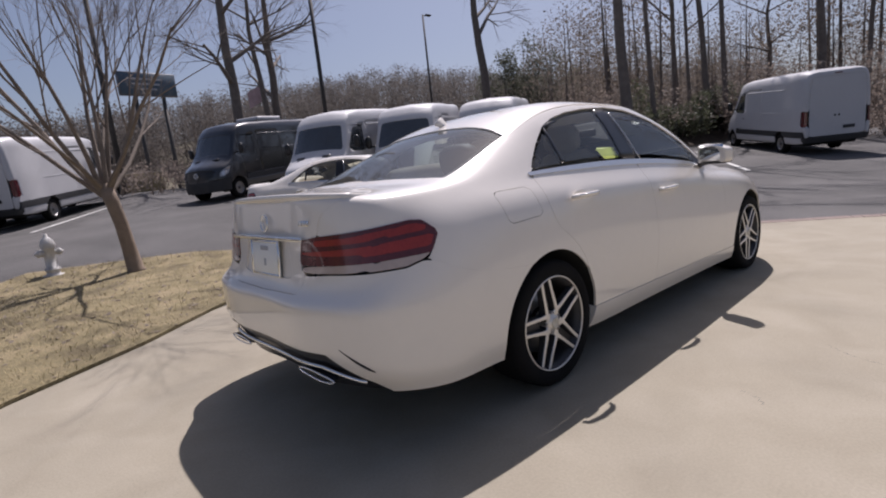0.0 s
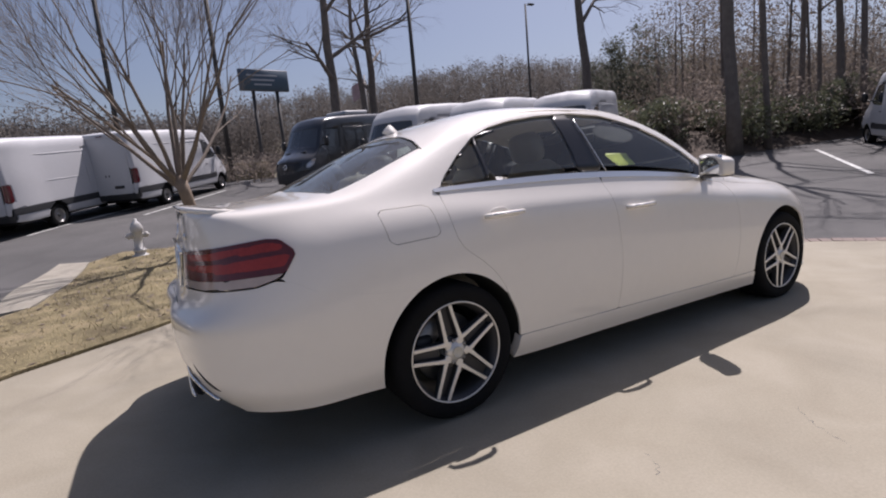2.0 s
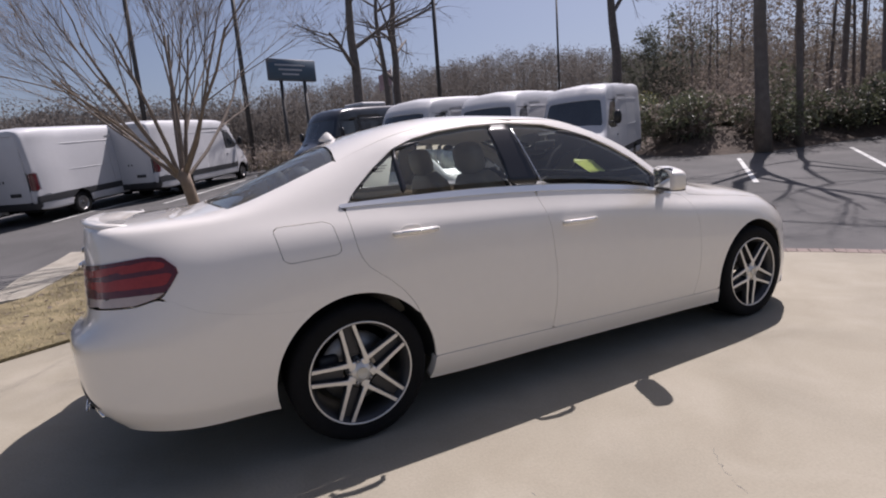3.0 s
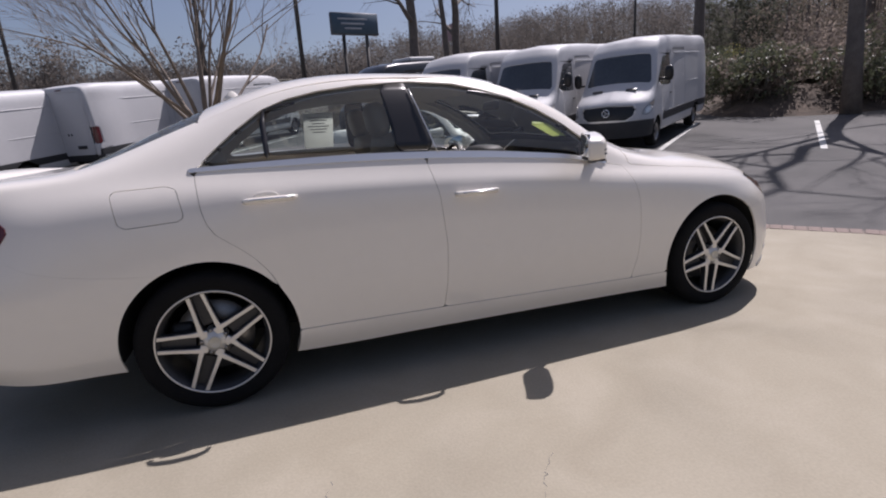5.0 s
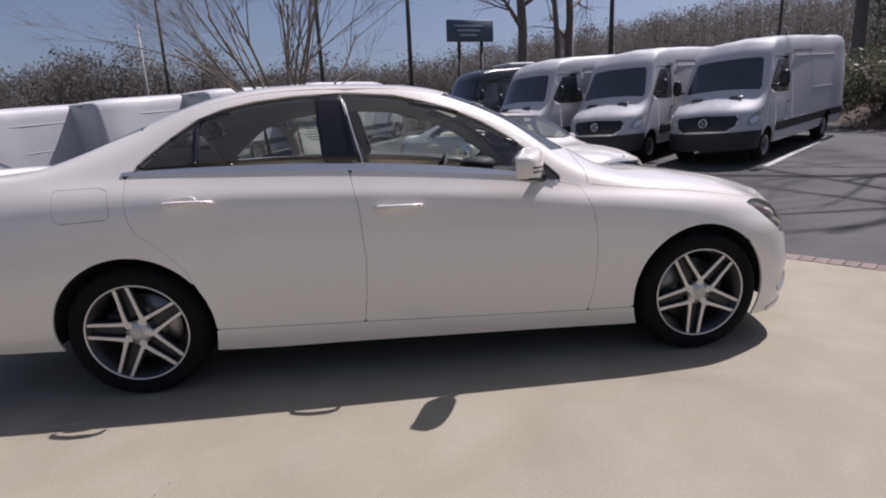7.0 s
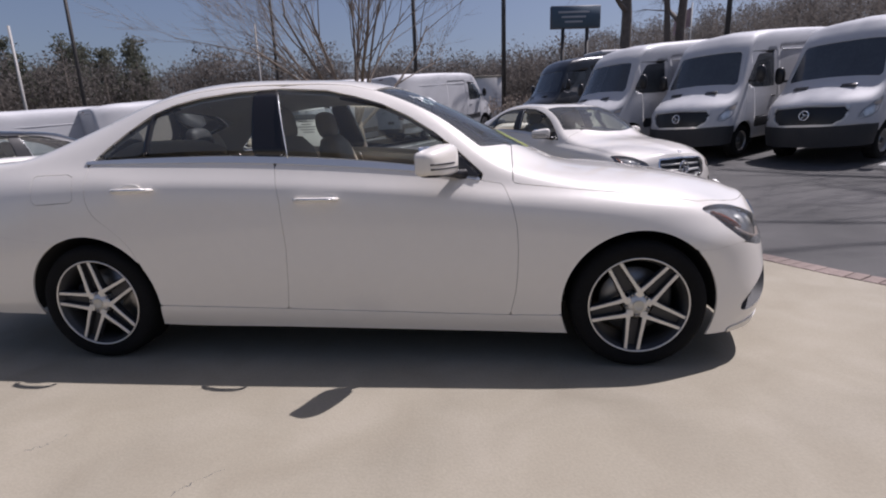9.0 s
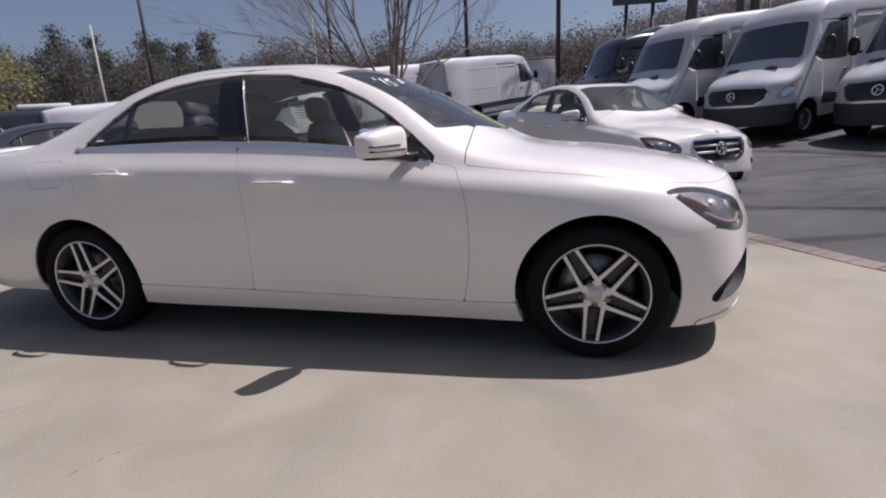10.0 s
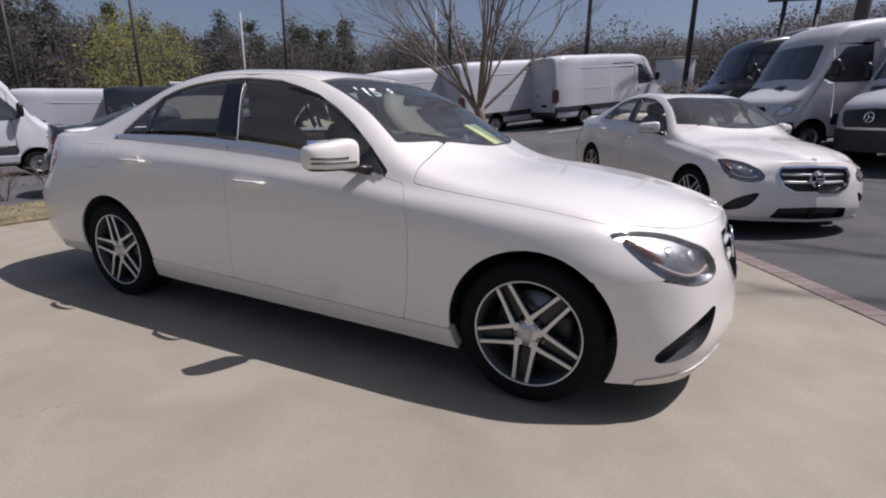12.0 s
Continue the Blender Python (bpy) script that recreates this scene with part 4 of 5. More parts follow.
def liner_parts(car, s, outer):
    """Black wheel housings; outer(x, z) is the half width of the skin there."""
    for x in (0, 2.874):
        bm = bmesh.new()
        rows = []
        for inner in (False, True):
            ring = [(x + .376 * math.cos(a), .33 + .376 * math.sin(a)) for a in np.linspace(-.12, math.pi + .12, 33)]
            rows.append([bm.verts.new((px, s * (.5 if inner else outer(px, max(pz, .30)) - .012), pz)) for px, pz in ring])
        for k in range(32):
            bm.faces.new((rows[0][k], rows[0][k + 1], rows[1][k + 1], rows[1][k]))
        bm.faces.new(rows[1])
        part("wheel_liner", bm, LINER, car)


def door_handle(door, x, s, z, paint=WHITE):
    grip = tube([(x - .115, s * .906, z - .004), (x - .10, s * .932, z - .002), (x - .02, s * .946, z), (x + .06, s * .944, z), (x + .095, s * .932, z), (x + .105, s * .908, z)], [.011, .013, .013, .013, .012, .009], 8)
    h = part("door_handle", grip, paint, door, "white pull handle with a chrome strip")
    part("handle_strip", tube([(x - .09, s * .943, z + .003), (x - .02, s * .958, z + .004), (x + .06, s * .956, z + .004), (x + .092, s * .942, z + .003)], .0055, 6), CHROME, h)
    part("handle_cup", pillow(.11, .008, .06, 2.4, 8, pose(x - .02, s * .897, z + .002)), paint, h)


def door_mirror(door, s, paint=WHITE):
    """A white mirror housing with a flat dark underside and two slots, on a slim foot at the window's corner."""
    bm = pillow(.105, .262, .165, 5.0, 18)
    for v in bm.verts:
        out = v.co.y * s / .135
        v.co.z = max(v.co.z, -.062)
        if v.co.x < -.038:
            v.co.x = -.038 + (v.co.x + .038) * .05
        v.co.x -= .022 * max(0, out) ** 2 + .012 * max(0, v.co.z / .09) ** 2
        v.co.z -= (.018 + .022 * out + .012 * max(0, -out) ** 3) * (v.co.z > 0) * v.co.z / .08
    moved(bm, pose(1.925, s * .985, 1.055, 0, 0, s * 22))
    tree = bvhtree.BVHTree.FromBMesh(bm)
    h = part("mirror_housing", bm, paint, door, "white wing mirror with dark slots")
    for z in (1.022, 1.043):
        pts = []
        for y in np.linspace(.91, 1.119, 16) if z < 1.03 else np.linspace(.95, 1.119, 14):
            spot = tree.ray_cast(Vector((2.3, s * y, z)), Vector((-1, 0, 0)))[0]
            if spot:
                pts.append(spot)
        part("mirror_slot", tube(pts, .0042, 6), TRIM_BLACK, h)
    part("mirror_foot", tube([(2.03, s * .82, .975), (1.985, s * .86, .985), (1.93, s * .91, .992), (1.915, s * .96, .996)], [.03, .020, .017, .015], 10), GLOSS_BLACK, h)
    part("mirror_base_trim", pillow(.095, .24, .022, 3.2, 10, pose(1.922, s * .985, .993, 0, 0, s * 22)), TRIM_BLACK, h)
    part("mirror_glass", rounded(.004, .20, .115, .002, 1, pose(1.925, s * .985, 1.062, 0, 0, s * 22) @ pose(-.044, 0, 0)), MIRROR, h)
    sail = [(2.095, .966), (2.10, .975), (1.99, 1.07), (1.955, 1.045), (1.945, .985)]
    bm = bmesh.new()
    rows = [[bm.verts.new((x, s * (.832 - (z - .97) * .62 + d), z)) for x, z in sail] for d in (.012, -.01)]
    bm.faces.new(rows[0])
    bm.faces.new(rows[1])
    for k in range(5):
        bm.faces.new((rows[0][k], rows[0][(k + 1) % 5], rows[1][(k + 1) % 5], rows[1][k]))
    bmesh.ops.recalc_face_normals(bm, faces=bm.faces[:])
    part("mirror_sail", bm, TRIM_BLACK, h, smooth=False)


main_car = build_sedan("clean white four-door sedan with twin-spoke alloy wheels on pale concrete")


# ---- delivery vans ----
def van_shell():
    """The skin of a high-roofed van: nose at x = 0, tail at x = -6.9."""
    low = [(-6.88, 0, .42), (-6.88, .5, .42), (-6.86, .92, .42), (-6.7, .95, .40), (-5.3, .95, .38), (-3.5, .95, .36), (-2.3, .95, .36), (-1.6, .95, .36), (-1.0, .94, .36), (-.35, .86, .33), (-.08, .5, .32), (-.02, 0, .32)]
    hip = [(-6.92, 0, .64), (-6.92, .55, .64), (-6.90, .955, .66), (-6.72, .99, .70), (-5.3, .995, .75), (-3.5, .995, .75), (-2.3, .995, .75), (-1.6, .99, .74), (-1.0, .985, .72), (-.36, .90, .66), (-.06, .5, .62), (0, 0, .62)]
    mid = [(-6.90, 0, 1.2), (-6.90, .6, 1.2), (-6.88, .95, 1.2), (-6.72, .985, 1.2), (-5.3, .99, 1.2), (-3.5, .99, 1.2), (-2.3, .985, 1.2), (-1.6, .98, 1.18), (-1.05, .965, 1.15), (-.42, .87, 1.07), (-.17, .5, 1.10), (-.10, 0, 1.12)]
    belt = [(-6.89, 0, 1.6), (-6.89, .6, 1.6), (-6.87, .94, 1.6), (-6.72, .975, 1.6), (-5.3, .98, 1.6), (-3.5, .98, 1.6), (-2.3, .965, 1.58), (-1.6, .945, 1.53), (-1.15, .93, 1.48), (-.90, .85, 1.46), (-.80, .5, 1.50), (-.77, 0, 1.52)]
    pane = [(-6.87, 0, 2.2), (-6.87, .6, 2.2), (-6.85, .90, 2.2), (-6.7, .935, 2.2), (-5.3, .945, 2.2), (-3.5, .945, 2.2), (-2.3, .925, 2.20), (-1.80, .90, 2.21), (-1.52, .86, 2.22), (-1.34, .77, 2.23), (-1.26, .45, 2.26), (-1.24, 0, 2.27)]
    eave = [(-6.85, 0, 2.5), (-6.85, .55, 2.5), (-6.83, .84, 2.50), (-6.7, .89, 2.51), (-5.3, .905, 2.52), (-3.5, .905, 2.52), (-2.5, .89, 2.51), (-2.1, .875, 2.50), (-1.76, .845, 2.48), (-1.54, .75, 2.47), (-1.45, .43, 2.49), (-1.43, 0, 2.50)]
    brow = [(-6.82, 0, 2.63), (-6.82, .5, 2.63), (-6.80, .72, 2.63), (-6.65, .77, 2.655), (-5.3, .78, 2.675), (-3.6, .78, 2.675), (-2.7, .765, 2.655), (-2.3, .75, 2.65), (-1.97, .70, 2.63), (-1.74, .60, 2.61), (-1.64, .33, 2.62), (-1.62, 0, 2.625)]
    spine = [(-6.75, 0, 2.66), (-6.7, 0, 2.66), (-6.65, 0, 2.67), (-6.4, 0, 2.70), (-5.3, 0, 2.74), (-3.7, 0, 2.74), (-3.0, 0, 2.73), (-2.7, 0, 2.725), (-2.4, 0, 2.715), (-2.15, 0, 2.70), (-2.05, 0, 2.69), (-2.0, 0, 2.685)]
    return Shell([low, hip, mid, belt, pane, eave, brow, spine], 0.06, 0.055, ref=2)


VAN = van_shell()
VAN_LAMP = material("van_lamp_lens", (.30, .31, .33), .15, coat=1.0, vary=.35, scale=9)
CLEAR_VAN = material("van_lamp_reflector", (.62, .63, .65), .2, metal=.5, coat=1.0, vary=.2, scale=14)
AMBER_GREY = material("van_indicator", (.42, .36, .30), .25, coat=1.0)


def van_wheel(parent, x, s):
    wheel = empty("wheel")
    wheel.parent = parent
    wheel.matrix_local = pose(x, s * .93, .345, -90 if s > 0 else 90, 0, 0)
    part("tyre", lathe([(.20, -.01), (.22, .01), (.29, .012), (.325, -.002), (.345, -.03), (.345, -.20), (.33, -.22), (.20, -.22)], 32), RUBBER, wheel)
    part("rim", lathe([(0, -.03), (.05, -.03), (.06, -.05), (.12, -.055), (.17, -.03), (.19, -.05), (.20, -.008), (.212, .008), (.214, -.02)], 32), STEEL, wheel, "grey steel rim")
    part("hub_cap", lathe([(0, -.015), (.045, -.015), (.055, -.035)], 20), GUNMETAL, wheel)


def build_van(label, paint, glazed=False):
    van = tagged(empty("delivery_van"), label, "van", "parked vans")
    sh = VAN
    X, Y, Z, S, U = sh.X, sh.Y, sh.Z, sh.S, sh.U
    end = sh.t[-1]
    front, rear = U > sh.u_at(-1.2, .96), U < sh.u_at(-6.5, .985)
    arch = np.where(Y > .5, np.minimum(np.hypot(X + 1.0, Z - .345) - .42, np.hypot(X + 5.3, Z - .345) - .42), 1)
    ufc = sh.u_at(-.42, .87)
    screen = np.where(front & (S > 2.9) & (S < 4.3), np.minimum.reduce([(S - 3.12) * .6, (3.97 - S) * .6, U - np.interp(S, (3, 4), (ufc + .05, ufc + .13))]), -1)
    cab = np.where((X > -2.3) & (X < -1.0) & (S < 4.2) & (S > 2.6), polygon_inside(X, Z, [(-2.2, 1.42), (-1.36, 1.46), (-1.16, 1.56), (-1.62, 2.14), (-2.2, 2.16)]), -1)
    cab = np.where(Y > .78, cab, -1)
    lampo = np.where(front & (S < 3.4), polygon_inside(U, Z, [(ufc - .33, 1.16), (ufc - .10, 1.12), (ufc + .10, .98), (ufc + .15, .84), (ufc + .02, .82), (ufc - .20, .92)]), -1)
    grille = np.where(front, polygon_inside(U, Z, [(end - .66, 1.055), (end + .2, 1.10), (end + .2, .735), (end - .50, .75), (end - .62, .84), (end - .68, .97)]), -1)
    bump = np.where(X > -.62, .71 - Z, -1)
    band = np.where((X < -1.4) & (X > -6.9), np.minimum(.79 - Z, Z - .60), -1)
    step = np.where(rear & (X < -6.80), .60 - Z, -1)
    tail = np.where(rear, np.minimum.reduce([U - sh.u_at(-6.89, .84), sh.u_at(-6.72, .97) - U, 1.45 - Z, Z - .95]), -1)
    door = np.where(rear, np.minimum.reduce([sh.u_at(-6.89, .80) - U, Z - .62, 2.48 - Z]), -1)
    slide = np.where((X < -2.3) & (X > -3.9) & (Y > .5), np.minimum.reduce([-2.45 - X, X + 3.75, Z - .82, 2.28 - Z]), -1)
    cabdoor = np.where((X < -1.2) & (X > -2.5), np.minimum.reduce([-1.42 - X, X + 2.32, Z - .82, 2.20 - Z, (Y - .6)]), -1)
    panes = [np.where((Y > .7) & (S > 3) & (S < 4.2), np.minimum.reduce([X - a, a + 1.15 - X, Z - 1.50, 2.08 - Z]), -1) for a in (-3.72, -5.05, -6.4)] if glazed else []
    taken = [screen, cab, lampo, grille, bump, band, step, tail, door, slide, cabdoor] + panes
    body = -np.maximum.reduce([t + (.006 if k in (8, 9, 10) else .002) for k, t in enumerate(taken)])

    def skin(name, g, mat, parent=van, offset=0.0, flange=.02, sides=(1, -1), label=""):
        return part(name, sh.cut(np.minimum(g, arch), offset, flange, sides), mat, parent, label)

    for k, piece in enumerate(islands(welded(sh.cut(np.minimum(body, arch), 0, .04)))):
        part("body" if k == 0 else "body_panel", piece, paint, van)
    skin("windscreen", screen, VAN_GLASS, van, -.01, 0, label="dark windscreen")
    skin("front_bumper", bump, CLADDING, van, .012, .03, label="dark grey plastic bumper")
    gr = skin("grille", grille, TRIM_BLACK, van, -.02, 0, label="dark grille with slats and emblem")
    skin("grille_frame", np.minimum(grille + .035, .012 - grille), paint if paint is VAN_BLACK else SILVER, gr, .008, .03)
    for z in (.82, .90, .98, 1.06):
        part("grille_slat", tube([(-.055 - .05 * (z - .62) / .5 * 2 - .26 * y * y, y, z) for y in np.linspace(-.55, .55, 9)], .016, 6), CLADDING, gr)
    part("emblem", merged(lathe([(.07, 0), (.085, .01), (.10, 0), (.085, -.01)], 28, close=True), *[rounded(.016, .085, .012, .003, 1, pose(0, 0, 0, 0, 0, 120 * k) @ pose(0, .042, 0)) for k in range(3)]), CHROME, gr, "round chrome emblem").matrix_local = pose(-.018, 0, .93, 0, 82, 0)
    skin("step_bumper", step, CLADDING, van, .01, .03)
    for s in (1, -1):
        d = skin("cab_door", np.minimum(cabdoor, -(cab + .002)), paint, van, .0, .03, (s,))
        skin("door_window", cab, VAN_GLASS, d, -.008, 0, (s,))
        part("door_handle", rounded(.16, .03, .03, .01, 1, pose(-2.15, s * .995, 1.22)), TRIM_BLACK, d)
        skin("side_panel", np.minimum.reduce([slide] + [-(p + .002) for p in panes]), paint, van, 0, .03, (s,))
        part("slide_rail", rounded(2.6, .012, .022, .004, 1, pose(-5.2, s * .988, 1.42)), paint, van)
        part("roof_rib", rounded(4.0, .02, .03, .008, 1, pose(-4.5, s * .948, 2.20)), paint, van)
        skin("side_cladding", band, CLADDING, van, .006, .02, (s,), "grey rubbing strip")
        skin("headlamp", lampo, VAN_LAMP, van, .004, .02, (s,), "large clear headlamp")
        skin("lamp_bulb", np.minimum(lampo - .035, 1.02 - Z), CLEAR_VAN, van, .012, .008, (s,))
        skin("indicator", np.minimum(lampo - .02, Z - 1.045), AMBER_GREY, van, .010, .006, (s,))
        skin("tail_lamp", tail, DARK_RED, van, .006, .02, (s,), "upright red tail lamp")
        skin("rear_door", door, paint, van, 0, .03, (s,))
        part("rear_handle", rounded(.03, .04, .07, .01, 1, pose(-6.91, s * .06, 1.25)), TRIM_BLACK, van)
        for p in panes:
            skin("side_window", p, VAN_GLASS, van, -.006, 0, (s,))
        arm = empty("mirror")
        arm.parent = van
        part("mirror_housing", pillow(.14, .20, .36, 3, 8, pose(-1.22, s * 1.16, 1.72)), TRIM_BLACK, arm)
        part("mirror_arm", rounded(.08, .16, .05, .015, 1, pose(-1.22, s * 1.0, 1.60)), TRIM_BLACK, arm)
        part("bonnet_vent", rounded(.10, .26, .012, .004, 1, pose(-.66, s * .42, 1.425, 0, 33, 0)), TRIM_BLACK, van)
        for x in (-1.0, -5.3):
            bm = bmesh.new()
            rows = [[bm.verts.new((x + .44 * math.cos(a), s * y, .345 + .44 * math.sin(a))) for a in np.linspace(-.2, math.pi + .2, 17)] for y in (.93, .55)]
            for k in range(16):
                bm.faces.new((rows[0][k], rows[0][k + 1], rows[1][k + 1], rows[1][k]))
            bm.faces.new(rows[1])
            part("wheel_liner", bm, LINER, van)
            van_wheel(van, x, s)
    part("rear_plate", rounded(.012, .34, .10, .004, 1, pose(-6.93, -.35, .86)), CLADDING, van)
    part("third_brake_lamp", rounded(.03, .22, .03, .008, 1, pose(-6.86, 0, 2.56)), RED_LAMP, van)
    part("roof_lamp", rounded(.10, .05, .035, .012, 1, pose(-1.56, 0, 2.545)), TRIM_BLACK, van)
    part("underbody", rounded(6.2, 1.6, .3, .05, 1, pose(-3.5, 0, .45)), LINER, van)
    if glazed:
        part("roof_air_unit", rounded(1.5, 1.1, .18, .07, 3, pose(-4.0, 0, 2.80)), VAN_WHITE, van, "white air conditioning unit")
    return van


def stand(x, y, yaw, scale=1.0):
    """The pose of a van whose nose stands at (x, y)."""
    f = Vector((math.cos(radians(yaw)), math.sin(radians(yaw))))
    near, far = rise(x - f.x * scale, y - f.y * scale), rise(x - 5.3 * f.x * scale, y - 5.3 * f.y * scale)
    pitch = math.degrees(math.atan2(far - near, 4.3 * scale))
    z = near - (far - near) / 4.3
    return pose(x, y, z, 0, pitch, yaw) @ Matrix.Diagonal((scale, scale, scale, 1))


ROW = [(7.90, 6.93, -146, .95), (6.05, 8.2, -142, .95), (4.20, 9.9, -149, .95), (1.42, 22.6, 57, .97), (-1.6, 20.6, 58, .97), (-4.2, 18.9, 58, .97),
       (-6.8, 17.2, 57, .97), (-9.4, 15.5, 56, .97), (23.1, 5.3, 38, .96), (-12.0, 5.2, 74, .95), (-14.2, 11.9, 54, .95)]
first = build_van("white high-roof delivery van parked on asphalt", VAN_WHITE)
for k, r in enumerate(ROW):
    van = first if k == 0 else copy_thing(first, Matrix())
    van.matrix_basis = stand(*r)
black_van = build_van("black passenger van with a white roof unit", VAN_BLACK, True)
black_van.matrix_basis = stand(3.25, 15.9, -151, .97)
copy_thing(black_van, Matrix()).matrix_basis = stand(-11.5, 13.6, 55, .95)

other = copy_thing(main_car, pose(2.60, 6.60, .13, 0, 1.9, -56.8))
sunroof = bmesh.new()
rows = []
for x in np.linspace(.62, 1.36, 7):
    rows.append([sunroof.verts.new((x, y, 1.5105 - .035 * (x - 1.06) ** 2 - (.0 if x < 1.1 else .06 * (x - 1.1) ** 2) - .075 * y * y + .004)) for y in np.linspace(-.40, .40, 9)])
for a, b in zip(rows, rows[1:]):
    for k in range(8):
        sunroof.faces.new((a[k], a[k + 1], b[k + 1], b[k]))
part("sunroof", sunroof, VAN_GLASS, other, "dark glass sunroof")
other["label"] = "white four-door sedan parked on asphalt beside the vans"

dark_car = build_sedan("dark grey sedan parked at the edge of the street", GREY_PAINT)
dark_car.matrix_basis = pose(-5.6, 2.7, rise(-5.6, 2.7), 0, 0, 58)


# ---- trees, hydrant, poles, woods ----
BARK = material("grey_bark", (.15, .12, .10), .95, vary=.3, scale=6, bump=.6, bump_scale=25)
DARK_BARK = material("dark_bark", (.16, .137, .118), .95, vary=.3, scale=4, bump=.7, bump_scale=14)
LIMB = material("smooth_grey_bark", (.20, .165, .135), .9, vary=.25, scale=7, bump=.4, bump_scale=30)
PALE_BARK = material("tan_bark", (.24, .185, .14), .9, vary=.2, scale=9, bump=.3, bump_scale=40)
TWIG = material("twigs", (.23, .17, .14), .95, vary=.2, scale=8)
PINE = foliage("pine_needles", (.11, .115, .085), .35, .35, .5)
HILL = foliage("far_foliage", (.145, .131, .12), .12, .08, .5)
SPRING = foliage("spring_leaves", (.34, .33, .10), .3, .6)
LEAF = foliage("evergreen_leaves", (.10, .11, .065), .45, 2.5, .4)
LEAF.node_tree.nodes["Principled BSDF"].inputs["Roughness"].default_value = .45
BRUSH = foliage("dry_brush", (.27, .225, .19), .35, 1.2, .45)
# the dry brush again, with shade put into a darker base colour
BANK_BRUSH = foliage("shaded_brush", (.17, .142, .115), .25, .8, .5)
GRASS = material("dry_grass", (.36, .30, .17), .9, vary=.35, scale=3)
GREEN_GRASS = material("green_grass", (.17, .20, .06), .9, vary=.3, scale=3)
HYDRANT_PAINT = material("hydrant_paint", (.55, .54, .52), .6, vary=.2, scale=14, bump=.3, bump_scale=60)
POLE_PAINT = material("pole_metal", (.07, .065, .06), .6, metal=.3, vary=.15, scale=6)
SILVER_POLE = material("pale_pole", (.35, .34, .32), .6, vary=.15, scale=6)


def twigs(bm, rng, start, way, length, radius, depth, spread, up, seg=5, kids=(2, 4), tip=.35):
    """A branch that bends, tapers and forks; all into one bmesh."""
    pts, p, d = [Vector(start)], Vector(start), Vector(way).normalized()
    steps = 4 if depth > 1 else 3
    radii = [radius]
    for i in range(steps):
        d = (d + Vector((rng.gauss(0, .09), rng.gauss(0, .09), rng.gauss(0, .05) + up))).normalized()
        p = p + d * length / steps
        pts.append(p.copy())
        radii.append(radius * (1 - (1 - tip) * (i + 1) / steps))
    side = None
    rings = []
    for i, q in enumerate(pts):
        t = (pts[min(i + 1, len(pts) - 1)] - pts[max(i - 1, 0)]).normalized()
        side = t.orthogonal().normalized() if side is None else (side - t * side.dot(t)).normalized()
        o = t.cross(side)
        rings.append([bm.verts.new(q + radii[i] * (math.cos(a) * side + math.sin(a) * o)) for a in (2 * math.pi * k / seg for k in range(seg))])
    for a, b in zip(rings, rings[1:]):
        for k in range(seg):
            bm.faces.new((a[k], a[(k + 1) % seg], b[(k + 1) % seg], b[k]))
    if depth <= 0:
        return
    for k in range(rng.randint(*kids)):
        f = rng.uniform(.35, 1.0)
        i = min(int(f * steps), steps - 1)
        q = pts[i].lerp(pts[i + 1], f * steps - i)
        t = (pts[i + 1] - pts[i]).normalized()
        a = rng.uniform(0, 2 * math.pi)
        o = t.orthogonal().normalized()
        o = (Matrix.Rotation(a, 3, t) @ o)
        w = (t + o * spread * rng.uniform(.6, 1.3)).normalized()
        twigs(bm, rng, q, w, length * rng.uniform(.5, .75), max(radii[i] * rng.uniform(.4, .6), .0025), depth - 1, spread, up, max(3, seg - 1), kids, tip)


def small_tree(x, y):
    """A bare multi-stemmed ornamental tree."""
    z = rise(x, y)
    tree = tagged(empty("bare_tree"), "bare multi-stemmed ornamental tree on the dry turf", "tree")
    tree.matrix_basis = pose(x, y, z)
    trunk = tube([(0, 0, -.05), (-.02, .01, .05), (-.05, .02, .4), (-.09, .0, .8), (-.15, -.01, 1.15), (-.22, 0, 1.45)], [.17, .125, .105, .098, .10, .11], 14)
    part("trunk", trunk, PALE_BARK, tree)
    rng = random.Random(7)
    for k in range(12):
        a = 2 * math.pi * k / 12 + rng.uniform(-.2, .2)
        out = rng.uniform(.65, 1.15) if k % 3 else rng.uniform(.12, .4)
        bm = bmesh.new()
        twigs(bm, rng, (-.20 + .05 * math.cos(a), .05 * math.sin(a), 1.25 + .15 * rng.random()), (math.cos(a) * out, math.sin(a) * out, 1), rng.uniform(2.3, 3.0), rng.uniform(.026, .044), 4, .42, .035, 6, (3, 5), .42)
        part("limb", bm, LIMB, tree)
    return tree


